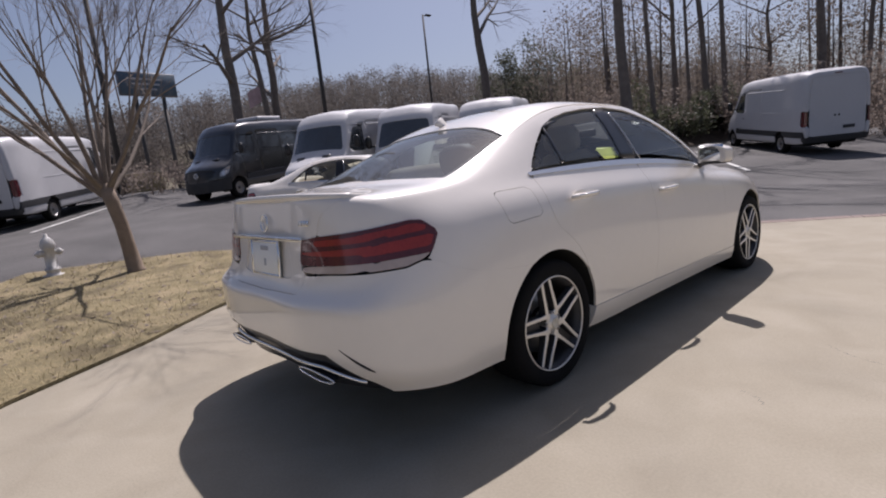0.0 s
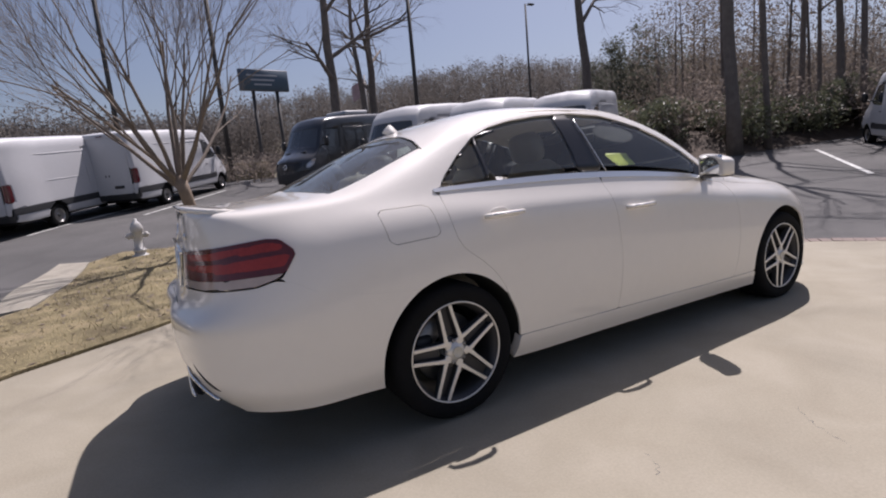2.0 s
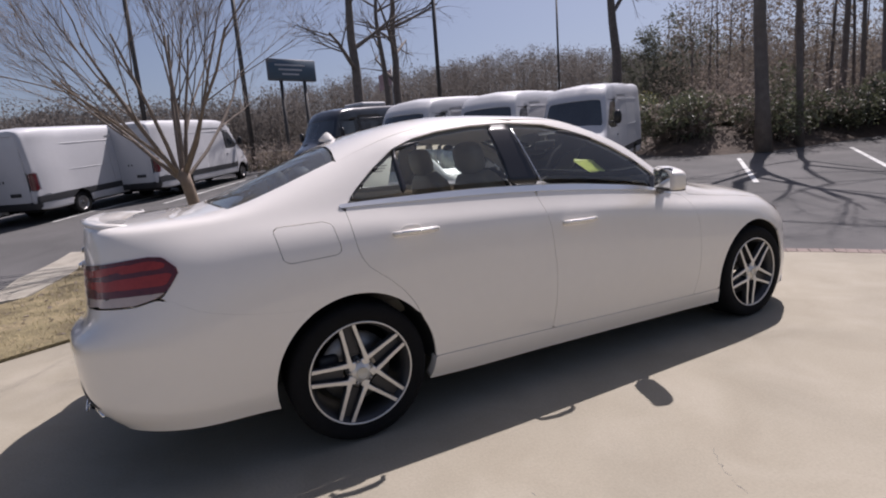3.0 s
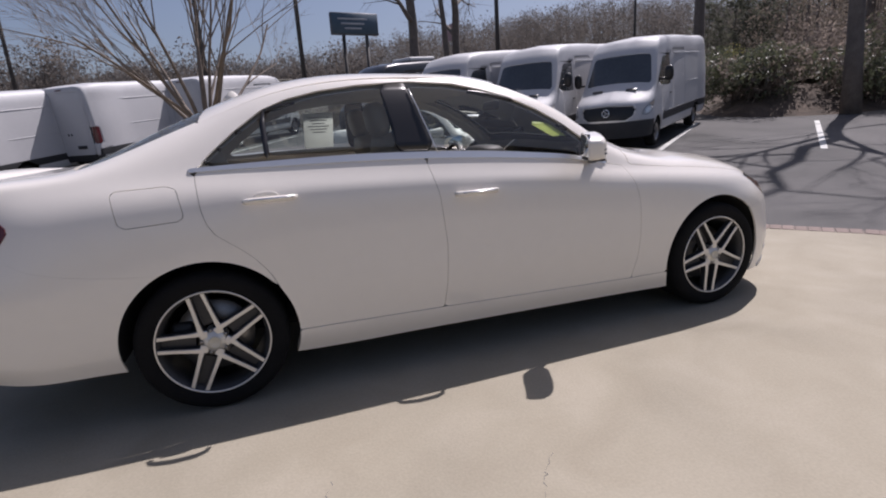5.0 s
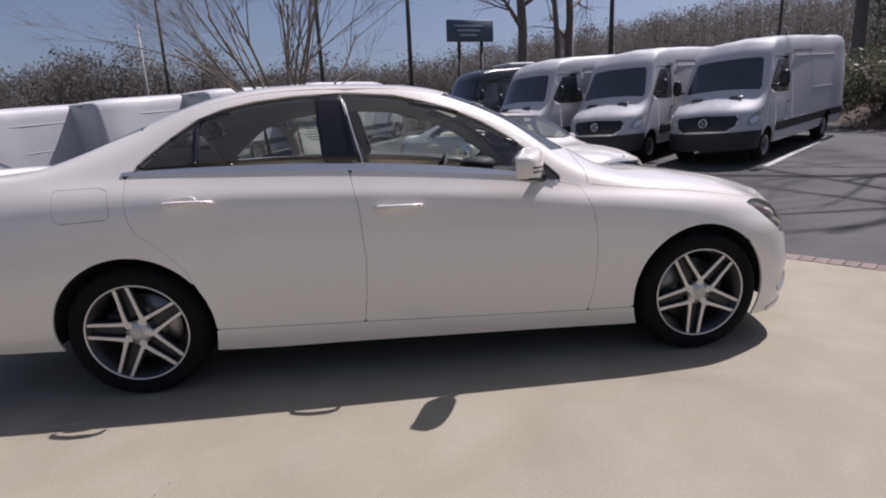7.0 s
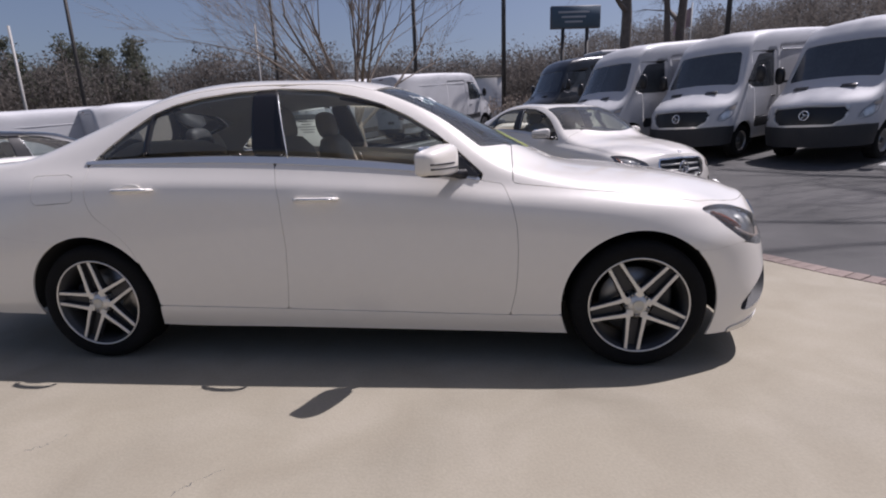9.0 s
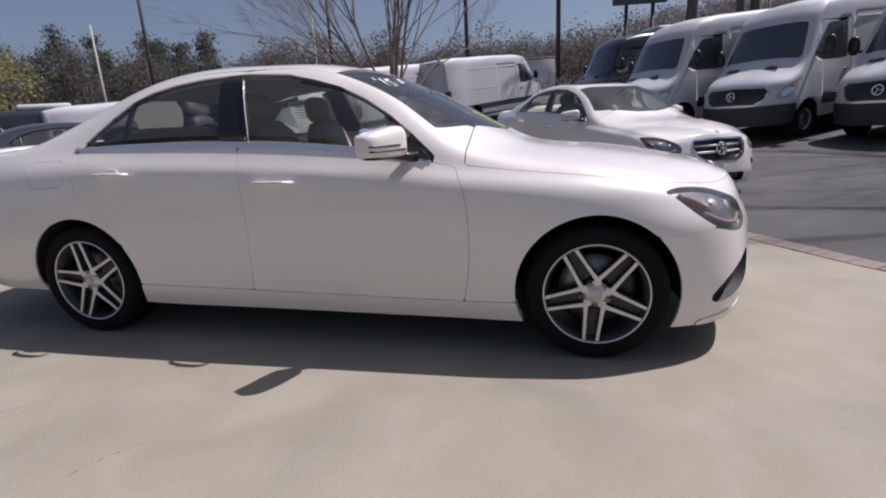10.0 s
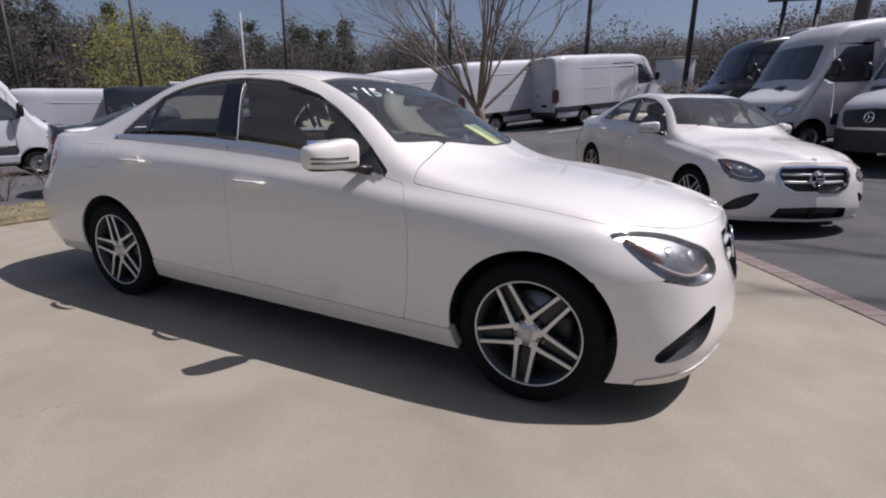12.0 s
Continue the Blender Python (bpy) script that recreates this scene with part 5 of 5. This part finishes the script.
def bare_tree(x, y, height, radius, seed, lean=(0, 0), mat=DARK_BARK, bole=.45, depth=4, label="tall bare tree with dark bark", spread=.7):
    rng = random.Random(seed)
    z = rise(x, y)
    tree = tagged(empty("tall_tree"), label, "tree", "tall bare trees")
    tree.matrix_basis = pose(x, y, z)
    n = 9
    pts = [(lean[0] * height * (i / n) + rng.gauss(0, .02) * i, lean[1] * height * (i / n) + rng.gauss(0, .02) * i, height * i / n - .1) for i in range(n + 1)]
    part("trunk", tube(pts, [radius * (1.25 if i == 0 else 1 - .75 * i / n) for i in range(n + 1)], 12), mat, tree)
    bm = bmesh.new()
    for k in range(9):
        f = rng.uniform(bole, .98)
        i = int(f * n)
        q = Vector(pts[i]).lerp(Vector(pts[min(i + 1, n)]), f * n - i)
        a = rng.uniform(0, 2 * math.pi)
        twigs(bm, rng, q, (math.cos(a), math.sin(a), rng.uniform(.2, .9)), height * rng.uniform(.18, .32), radius * (1 - .75 * f) * .6, depth - 1, spread, .02, 6, (3, 5), .4)
    part("crown", bm, mat, tree)
    return tree


def leaf_cloud(bm, rng, centre, size, count, leaf):
    """Small leaf blades scattered through a lumpy volume."""
    for k in range(count):
        d = Vector((rng.gauss(0, 1), rng.gauss(0, 1), rng.gauss(0, 1))).normalized() * rng.uniform(.35, 1) ** .6
        c = Vector(centre) + Vector((d.x * size[0], d.y * size[1], d.z * size[2]))
        a, b = Vector((rng.gauss(0, 1), rng.gauss(0, 1), rng.gauss(0, 1))).normalized(), Vector((rng.gauss(0, 1), rng.gauss(0, 1), rng.gauss(0, 1))).normalized()
        s = leaf * rng.uniform(.6, 1.4)
        v = [bm.verts.new(c + a * s), bm.verts.new(c + b * s * .45), bm.verts.new(c - a * s), bm.verts.new(c - b * s * .45)]
        bm.faces.new(v)


def bush(x, y, wide, tall, seed, mat=LEAF, label="dense evergreen shrub with glossy leaves", leaves=1500, lift=0.0):
    rng = random.Random(seed)
    ob = tagged(empty("shrub"), label, "shrub", "shrubs along the lot")
    ob.matrix_basis = pose(x, y, rise(x, y) + lift)
    bm = bmesh.new()
    for k in range(7):
        c = (rng.uniform(-.5, .5) * wide, rng.uniform(-.4, .4) * wide, tall * rng.uniform(.25, .75))
        leaf_cloud(bm, rng, c, (wide * .33, wide * .33, tall * .33), leaves // 7, .075)
    part("foliage", bm, mat, ob)
    bm = bmesh.new()
    for k in range(6):
        a = rng.uniform(0, 6.28)
        twigs(bm, rng, (rng.uniform(-.2, .2), rng.uniform(-.2, .2), -.05), (math.cos(a) * .5, math.sin(a) * .5, 1), tall * .8, .02, 2, .6, .02, 4, (2, 3))
    part("undergrowth", bm, BRUSH, ob)


def woods(name, label, spots, mat, bark, blade, tufts, wide=.16, crown=.35, seed=1, fine=18):
    """Many trees: thin boles, and crowns of small blades gathered in tufts; round crowns where they begin low, ragged tiers where they begin high."""
    rng = np.random.default_rng(seed)
    bt = bmesh.new()
    blades = []
    for x, y, z, h in spots:
        w = h * wide * rng.uniform(.8, 1.25)
        lean = rng.normal(0, .02, 2) * h
        rings = [[bt.verts.new((x + lean[0] * q + r * math.cos(a), y + lean[1] * q + r * math.sin(a), z - .5 + (h + .5) * q)) for a in (0, 2.1, 4.2)] for q, r in ((0, h * .013), (.6, h * .008), (1, h * .002))]
        for p, q in zip(rings, rings[1:]):
            for k in range(3):
                bt.faces.new((p[k], p[(k + 1) % 3], q[(k + 1) % 3], q[k]))
        f = crown + (1 - crown) * rng.random(tufts) ** (.8 if crown > .2 else 1)
        q = (f - crown) / (1 - crown)
        span = (1.05 - q if crown > .2 else np.sqrt(np.maximum(1 - (q * 1.9 - .85) ** 2, .06))) * w * (.35 + .65 * np.sqrt(rng.random(tufts)))
        turn = rng.uniform(0, 6.283, tufts)
        c = np.stack([x + lean[0] * f + span * np.cos(turn), y + lean[1] * f + span * np.sin(turn), z + h * f], axis=1)
        c = np.repeat(c, fine, axis=0) + rng.normal(0, 1, (tufts * fine, 3)) * np.array((w * .2, w * .2, w * (.10 if crown > .2 else .17)))
        blades.append(c[:, None, :] + rng.normal(0, 1, (len(c), 3, 3)) * (blade * h / 12))
    co = np.concatenate(blades).reshape(-1, 3)
    me = bpy.data.meshes.new("foliage")
    me.from_pydata(co.tolist(), [], np.arange(len(co)).reshape(-1, 3).tolist())
    me.materials.append(mat)
    ob = tagged(empty(name), label, "woods", kind="stuff")
    leaves = new("foliage", me)
    leaves.parent = ob
    leaves["kind"] = "stuff"
    part("boles", bt, bark, ob)["kind"] = "stuff"
    return ob


def arc(cx, cy, r0, r1, a0, a1, n, h0, h1, z, seed):
    rng = random.Random(seed)
    out = []
    for k in range(n):
        a, r = rng.uniform(a0, a1), rng.uniform(r0, r1)
        out.append((cx + r * math.cos(radians(a)), cy + r * math.sin(radians(a)), hill_height(a, r) - .5 if z is None else z, rng.uniform(h0, h1)))
    return out


small_tree(-.46, 7.0)
# tall bare trees behind the vans
bare_tree(9.6, 27.5, 17, .36, 11, (-.03, .0), bole=.3)
bare_tree(13.6, 31.5, 16, .36, 12, (.02, .0), bole=.3)
bare_tree(13.0, 31.0, 15, .26, 13, (-.05, .02), bole=.4)
bare_tree(34.2, 30.2, 24, .50, 14, (-.03, .03), bole=.45)
bare_tree(17.4, 7.7, 20, .235, 15, (-.045, .035), bole=.36, depth=5)
bare_tree(19.4, 7.6, 18, .12, 16, (-.02, .02), bole=.36, depth=5)
for k in range(14):
    rng = random.Random(100 + k)
    a = radians(rng.uniform(-6, 24))
    r = rng.uniform(26, 46)
    bare_tree(-2 + r * math.cos(a), -2.5 + r * math.sin(a), rng.uniform(12, 20), rng.uniform(.09, .2), 200 + k, (rng.gauss(0, .03), rng.gauss(0, .03)), bole=.3, depth=3)
# shrubs on the bank behind the lot
BANK_SOIL = ground_material("bank_soil", ((.055, .042, .032), (.14, .105, .08), (.09, .068, .052)), .95, 1.2, .6, (.4, 30), .3)
FOOT = [(19.5, 19.0), (17.2, 14.5), (15.2, 10.6), (16.4, 8.3), (19.0, 7.5), (22.8, 7.3), (26.5, 6.4), (30, 3.0), (33, -3.0)]
foot = hermite(range(len(FOOT)), FOOT, np.linspace(0, len(FOOT) - 1, 57))
back = np.gradient(foot, axis=0)
back = np.stack([-back[:, 1], back[:, 0]], axis=1) / np.linalg.norm(back, axis=1, keepdims=True)
back = np.where(((foot - np.array((0, -3))) * back).sum(1, keepdims=True) > 0, back, -back)


def bank_height(d):
    return float(np.interp(d, (0, .8, 2.0, 5.0, 14.0), (-.02, .35, .75, 1.1, 1.2)))


bm = bmesh.new()
rows = []
for p, n in zip(foot, back):
    row = []
    for d in (0, .4, .8, 1.4, 2.0, 3.2, 5.0, 9.0, 14.0):
        x, y = p + n * d
        row.append(bm.verts.new((x, y, rise(x, y) + bank_height(d) + (.12 * noise.noise(Vector((x * .9, y * .9, 3))) if d else 0))))
    rows.append(row)
for a, b in zip(rows, rows[1:]):
    for k in range(8):
        bm.faces.new((a[k], b[k], b[k + 1], a[k + 1]))
tagged(part("bank", bm, BANK_SOIL), "dark brown leaf-strewn bank behind the parking bays", "bank", kind="structure")
rng = random.Random(31)
for k in range(26):
    i = rng.randrange(4, 50)
    d = rng.uniform(.5, 3.2)
    x, y = foot[i] + back[i] * d
    if k % 3 == 2:
        bush(x, y, rng.uniform(1.8, 2.6), rng.uniform(1.2, 1.9), 300 + k, BRUSH, "tangle of dry brown brush", 1500, bank_height(d) - .1)
    else:
        bush(x, y, rng.uniform(1.7, 2.5), rng.uniform(1.5, 2.4), 300 + k, LEAF, leaves=2100, lift=bank_height(d) - .1)
for k in range(16):
    rng = random.Random(400 + k)
    a = radians(rng.uniform(-4, 40))
    r = rng.uniform(25, 32)
    bush(-2 + r * math.cos(a), -2.5 + r * math.sin(a), rng.uniform(2.5, 4), rng.uniform(2, 4), 420 + k, BRUSH, "tangle of dry brown brush", 1300)
# low dark planting behind the ornamental tree
for k, (x, y) in enumerate(((3.4, 22.5), (5.0, 24.5), (6.6, 26.2), (2.6, 25.0), (8.4, 24.2))):
    bush(x, y, 2.6, 1.4, 500 + k, BRUSH, "low brown shrub in the planting strip", 900)
# woods all round
HILL_SOIL = ground_material("leaf_litter", ((.10, .085, .06), (.20, .17, .12), (.14, .13, .085)), .95, .08, .4, (.3, 2.0), .3)


def hill_height(a, r):
    """Height of the wooded slope at an angle and a distance from the lot; it is highest behind the parked vans."""
    h = float(np.interp(r, (52, 62, 80, 110, 150, 200, 420), (-.3, .8, 2.2, 5.5, 8, 8, 5)))
    return -.3 + h * (1 + .2 * noise.noise(Vector((a * .06, r * .02, 0)))) * (1 + 1.55 * math.exp(-((a - 55) / 27) ** 2))


bm = bmesh.new()
rows = []
for a in np.linspace(-30, 196, 90):
    rows.append([bm.verts.new((r * math.cos(radians(a)), r * math.sin(radians(a)), hill_height(a, r))) for r in (52, 62, 80, 95, 110, 130, 150, 200, 420)])
for a, b in zip(rows, rows[1:]):
    for k in range(8):
        bm.faces.new((a[k], b[k], b[k + 1], a[k + 1]))
tagged(part("hillside", bm, HILL_SOIL), "wooded slope of brown leaf litter far behind the lot", "hillside", kind="structure")
woods("pine_woods", "tall dark pines standing behind the street", arc(2, 0, 84, 118, 126, 158, 120, 11, 17.5, -.5, 1) + arc(2, 0, 84, 110, 158, 178, 34, 7, 11, -.5, 11), PINE, DARK_BARK, .13, 46, .17, .3, 1, 26)
woods("mixed_woods", "grey-brown bare mixed woods along the street", arc(2, 0, 78, 116, 80, 124, 290, 10, 15, 0, 2) + arc(2, 0, 78, 116, 124, 162, 190, 9, 13.5, 0, 22), HILL, DARK_BARK, .125, 46, .27, .06, 2, 19)
woods("hill_woods", "wooded low hill in the distance", arc(0, 0, 85, 160, 14, 104, 950, 7, 11, None, 3), HILL, DARK_BARK, .145, 34, .34, .03, 3, 19)
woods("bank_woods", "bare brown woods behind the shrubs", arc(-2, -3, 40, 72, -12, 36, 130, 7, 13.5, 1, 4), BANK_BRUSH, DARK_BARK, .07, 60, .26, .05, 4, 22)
woods("spring_trees", "young trees in pale spring leaf", [(-31.7, 19.9, 0, 7.6), (-30.4, 21.8, 0, 6.8), (-31.0, 18.6, 0, 6.4), (44, 36, 1, 5.6), (40, 34, 1, 4.8), (13, 40, 1, 4)], SPRING, DARK_BARK, .10, 90, .34, .1, 5, 30)
woods("evergreen_clump", "clump of dark evergreens on the ridge", [(56.0, 43.0, 4, 13.4), (54.2, 45.2, 4, 12.0), (58.4, 40.4, 4, 11.6), (57.2, 42.0, 4, 11.0), (55.2, 44.4, 4, 10.6), (60.8, 38.6, 3.5, 9.8), (52.4, 47.0, 4, 9.6)], PINE, DARK_BARK, .12, 90, .26, .08, 8, 36)
woods("rear_woods", "trees behind the street", arc(0, 0, 60, 90, 176, 348, 80, 9, 15, 0, 6), HILL, DARK_BARK, .25, 20, .25, .15, 6, 10)


def light_pole(x, y, height, heads=1, radius=.07, mat=POLE_PAINT, label="dark metal lamp post on the lot"):
    ob = tagged(empty("street_lamp"), label, "street lamp", "lamp posts")
    ob.matrix_basis = pose(x, y, rise(x, y))
    part("base", lathe([(.22, 0), (.22, .5), (.18, .55), (0, .55)], 20), CURB, ob, "round concrete base")
    part("pole", tube([(0, 0, .5), (0, 0, height)], [radius, radius * .7], 10), mat, ob)
    for k in range(heads):
        s = 1 if k == 0 else -1
        part("arm", tube([(0, 0, height - .1), (s * .5, 0, height)], .03, 8), mat, ob)
        part("lamp_head", rounded(.75, .38, .16, .04, 2, pose(s * .75, 0, height + .02)), mat, ob)
    return ob


def plain_pole(x, y, height, radius, mat, label):
    ob = tagged(empty("utility_pole"), label, "pole", "utility poles")
    ob.matrix_basis = pose(x, y, rise(x, y))
    part("pole", tube([(0, 0, -.2), (0, 0, height)], [radius, radius * .75], 10), mat, ob)
    return ob


light_pole(36.5, 41.0, 16.5, 1, .14)
plain_pole(14.0, 25.5, 12, .14, POLE_PAINT, "dark straight pole behind the vans")
plain_pole(2.6, 25.0, 11, .13, POLE_PAINT, "dark straight pole behind the vans")
plain_pole(-2.0, 24.0, 12, .11, POLE_PAINT, "dark straight pole beside the street")
for x, y, h in ((-16.5, 18.5, 11), (-9.8, 24.5, 11), (-22, 14.0, 10), (-26, 10.5, 9)):
    light_pole(x, y, h, 2, .09)
for x, y in ((-18.6, 17.6), (-11.5, 26.0)):
    plain_pole(x, y, 6.8, .07, SILVER_POLE, "pale leaning wooden pole by the street")


def hydrant(x, y):
    ob = tagged(empty("fire_hydrant"), "pale grey painted fire hydrant on the turf edge", "fire hydrant")
    ob.matrix_basis = pose(x, y, rise(x, y), 0, 0, 20)
    part("barrel", lathe([(.15, 0), (.15, .03), (.10, .035), (.095, .10), (.115, .105), (.115, .13), (.085, .135), (.08, .46), (.10, .47), (.10, .50), (.085, .51)], 28), HYDRANT_PAINT, ob)
    part("bonnet", lathe([(.105, .50), (.11, .53), (.10, .57), (.075, .63), (.04, .665), (.03, .67), (.03, .72), (0, .725)], 28), HYDRANT_PAINT, ob)
    for a, r, l in ((0, .055, .13), (180, .055, .13), (90, .075, .15)):
        part("outlet_cap", lathe([(r * .8, 0), (r * .8, l - .05), (r, l - .05), (r, l - .01), (r * .5, l), (r * .35, l + .03), (0, l + .03)], 20, pose(0, 0, .40) @ pose(0, 0, 0, 0, 0, a) @ pose(.05, 0, 0, 0, 90, 0)), HYDRANT_PAINT, ob)
    for k in range(8):
        c = radians(45 * k)
        part("flange_bolt", lathe([(0, .125), (.012, .125), (.012, .145), (0, .145)], 6, Matrix.Translation((.102 * math.cos(c), .102 * math.sin(c), .0))), STEEL, ob)


hydrant(-1.47, 8.2)

# sign board on posts
SIGN_BOARD = material("sign_board", (.10, .11, .13), .5, vary=.2, scale=1.5)
SIGN_FACE = material("sign_face", (.07, .11, .15), .5, vary=.1, scale=1.5)
sign = tagged(empty("billboard"), "dark roadside sign board on steel posts", "billboard")
sign.matrix_basis = pose(9.3, 46.0, 0, 0, 0, 8)
part("board", rounded(4.5, .4, 1.9, .05, 1, pose(0, 0, 10.9)), SIGN_BOARD, sign)
part("face", rounded(4.3, .04, 1.7, .01, 1, pose(0, -.22, 10.9)), SIGN_FACE, sign)
for k in range(3):
    part("lettering_bar", rounded(2.8 - k * .6, .02, .16, .01, 1, pose(-.2, -.25, 11.3 - .4 * k)), INK, sign)
for x in (-1.1, 1.1):
    part("post", tube([(x, 0, -.3), (x, 0, 9.98)], .16, 10), POLE_PAINT, sign)

# flag
FLAG = material("flag_cloth", (.42, .30, .30), .9, vary=.3, scale=2)
flag = tagged(empty("flag"), "small red and white flag on a pole", "flag")
flag.matrix_basis = pose(20, 48, 0)
part("pole", tube([(0, 0, 0), (0, 0, 12)], .07, 8), SILVER_POLE, flag)
bm = bmesh.new()
rows = [[bm.verts.new((-.05 - .3 * i, .15 * math.sin(i * 1.1), 11.6 - 1.6 * j / 4 - .16 * i)) for j in range(5)] for i in range(6)]
for a, b in zip(rows, rows[1:]):
    for k in range(4):
        bm.faces.new((a[k], a[k + 1], b[k + 1], b[k]))
part("cloth", bm, FLAG, flag)


# litter and blades on the turf
rng = random.Random(21)
bm, bg, bl = bmesh.new(), bmesh.new(), bmesh.new()


def on_turf(x, y):
    inside = False
    for (x0, y0), (x1, y1) in zip(TURF, TURF[1:] + TURF[:1]):
        if (y0 > y) != (y1 > y) and x < (x1 - x0) * (y - y0) / (y1 - y0) + x0:
            inside = not inside
    return inside


for k in range(24000):
    x, y = rng.uniform(-5.1, 1.4), rng.uniform(-2, 9)
    if not on_turf(x, y):
        continue
    z = rise(x, y) + .024
    a = rng.uniform(0, 6.28)
    if k % 9 == 0:
        s = rng.uniform(.015, .04)
        c, n = Vector((x, y, z + .008)), Vector((math.cos(a), math.sin(a), rng.gauss(0, .25)))
        o = Vector((-math.sin(a), math.cos(a), rng.gauss(0, .3)))
        bm.faces.new([bm.verts.new(c + n * s), bm.verts.new(c + o * s * .5), bm.verts.new(c - n * s), bm.verts.new(c - o * s * .5)])
    else:
        h = rng.uniform(.015, .05) * (1.4 if noise.noise(Vector((x, y, 0))) > 0 else .8)
        w = rng.uniform(.002, .004)
        t = Vector((x + math.cos(a) * h * rng.uniform(.3, 1.6), y + math.sin(a) * h * rng.uniform(.3, 1.6), z + h))
        d = Vector((-math.sin(a) * w, math.cos(a) * w, 0))
        b = Vector((x, y, z - .003))
        lawn = bl if x < -3.5 or (x < -2.6 and k % 3 == 0) else bg
        lawn.faces.new([lawn.verts.new(b - d), lawn.verts.new(b + d), lawn.verts.new(t)])
tagged(part("green_grass", bl, GREEN_GRASS), "short patchy green grass by the street", "grass", kind="stuff")
tagged(part("leaf_litter", bm, BRUSH), "dry fallen leaves lying on the turf", "leaves", kind="stuff")
tagged(part("grass", bg, GRASS), "short dry straw-coloured grass blades", "grass", kind="stuff")

SHEET = foliage("printed_sheet", (.86, .87, .83), .03, 10, .65)
YELLOW_SHEET = foliage("yellow_sheet_paper", (.80, .84, .50), .04, 10, .5)

# papers in the first car's windows, marker on its windscreen
sheet = tagged(part("window_sheet", rounded(.21, .003, .29, .001, 1, pose(.706, .640, 1.228, 33, 0, 0)), SHEET), "white printed sheet hung inside a rear window", "paper")
for k in range(6):
    part("print_line", rounded(.15 - .03 * (k % 3), .0012, .010, .0003, 1, pose(.706, .640, 1.228, 33, 0, 0) @ pose(0, -.0022, .11 - .024 * k)), INK, sheet)
tagged(part("yellow_sheet", rounded(.22, .23, .003, .001, 1, pose(2.28, .02, 1.133, 0, 28, 6)), YELLOW_SHEET), "pale yellow sheet lying on the dashboard", "paper")
text = bpy.data.curves.new("year", "FONT")
text.body, text.size, text.extrude, text.offset = "15", .125, .0006, .002
words = new("year_text", text)
bpy.context.view_layer.update()
mesh = bpy.data.meshes.new_from_object(words.evaluated_get(bpy.context.evaluated_depsgraph_get()))
bpy.data.objects.remove(words)
mesh.materials.clear()
mesh.materials.append(WINDOW_PAINT)
year = tagged(new("year_marking", mesh), "white hand-painted year number on the windscreen", "marking")
year.matrix_basis = Matrix(((.07, -.70, .55, 1.812), (.992, .42, -.05, -.535), (.10, .56, .83, 1.334), (0, 0, 0, 1)))
smudge = lathe([(.010, 0), (.012, .001), (.017, .001), (.019, 0)], 14)
part("apostrophe", rounded(.011, .032, .0012, .0005, 1, Matrix.Translation((-.022, .078, 0))), WINDOW_PAINT, year)
part("marker_loop", moved(smudge, Matrix.Translation((.215, .07, 0)) @ Matrix.Diagonal((.8, 1.5, 1, 1))), WINDOW_PAINT, year)


# small bare shrubs on the grass by the street
def twig_shrub(x, y, tall, seed):
    rng = random.Random(seed)
    ob = tagged(empty("bare_shrub"), "small leafless brown shrub on the grass", "shrub", "bare shrubs")
    ob.matrix_basis = pose(x, y, rise(x, y))
    for k in range(5):
        a = 6.28 * k / 5 + rng.uniform(-.4, .4)
        bm = bmesh.new()
        twigs(bm, rng, (.04 * math.cos(a), .04 * math.sin(a), -.02), (math.cos(a) * .45, math.sin(a) * .45, 1), tall * rng.uniform(.5, .7), .011, 3, .55, .05, 4, (3, 4), .4)
        part("stem", bm, TWIG, ob)


for k, (x, y, h) in enumerate(((-5.55, 1.45, .62), (-5.25, 1.75, .66), (-6.0, .95, .55), (-6.6, .2, .6))):
    twig_shrub(x, y, h, 700 + k)

# low white shed and wall beyond the street
SHED_WALL = material("shed_wall", (.72, .70, .68), .8, vary=.08, scale=1.2)
shed = tagged(empty("shed"), "low white block building with a dark doorway beyond the street", "building")
shed.matrix_basis = pose(1.4, 38.9, 1.2, 0, 0, 2)
part("wall", rounded(2.6, 3.0, 4.4, .03, 1, pose(0, 1.5, 2.0)), SHED_WALL, shed)
part("roof", rounded(2.8, 3.2, .14, .03, 1, pose(0, 1.5, 4.26)), CURB, shed)
part("door", rounded(.9, .06, 2.05, .01, 1, pose(-.5, -.02, 1.2)), GUNMETAL, shed)
low_wall = tagged(empty("low_wall"), "low brown wall beside the white shed", "wall")
low_wall.matrix_basis = pose(5.2, 39.4, 1.0, 0, 0, 3)
part("wall", rounded(5.0, .25, 2.3, .02, 1, pose(0, 0, 1.15)), SOIL, low_wall)
part("coping", rounded(5.1, .36, .12, .02, 1, pose(0, 0, 2.33)), CURB, low_wall)


# ---- pavers of the border ----
border = bpy.data.objects["border_bed"]
piece = rounded(.098, .198, .06, .004, 1)
paver_mesh = bpy.data.meshes.new("paver")
piece.to_mesh(paver_mesh)
piece.free()
paver_mesh.materials.append(PAVER)
rng = random.Random(5)
for (x0, y0), (x1, y1) in zip(EDGE, EDGE[1:]):
    d = Vector((x1 - x0, y1 - y0))
    n = round(d.length / .104)
    pitch = d.length / n
    d.normalize()
    out = Vector((-d.y, d.x))
    for i in range(n):
        q = Vector((x0, y0)) + d * (i + .5) * pitch + out * .117
        ob = new("paver", paver_mesh)
        ob.parent = border
        ob.matrix_basis = pose(q.x, q.y, rise(q.x, q.y) - .028 + rng.uniform(-.002, .002), 0, 0, math.degrees(math.atan2(d.y, d.x)) + rng.uniform(-1, 1))
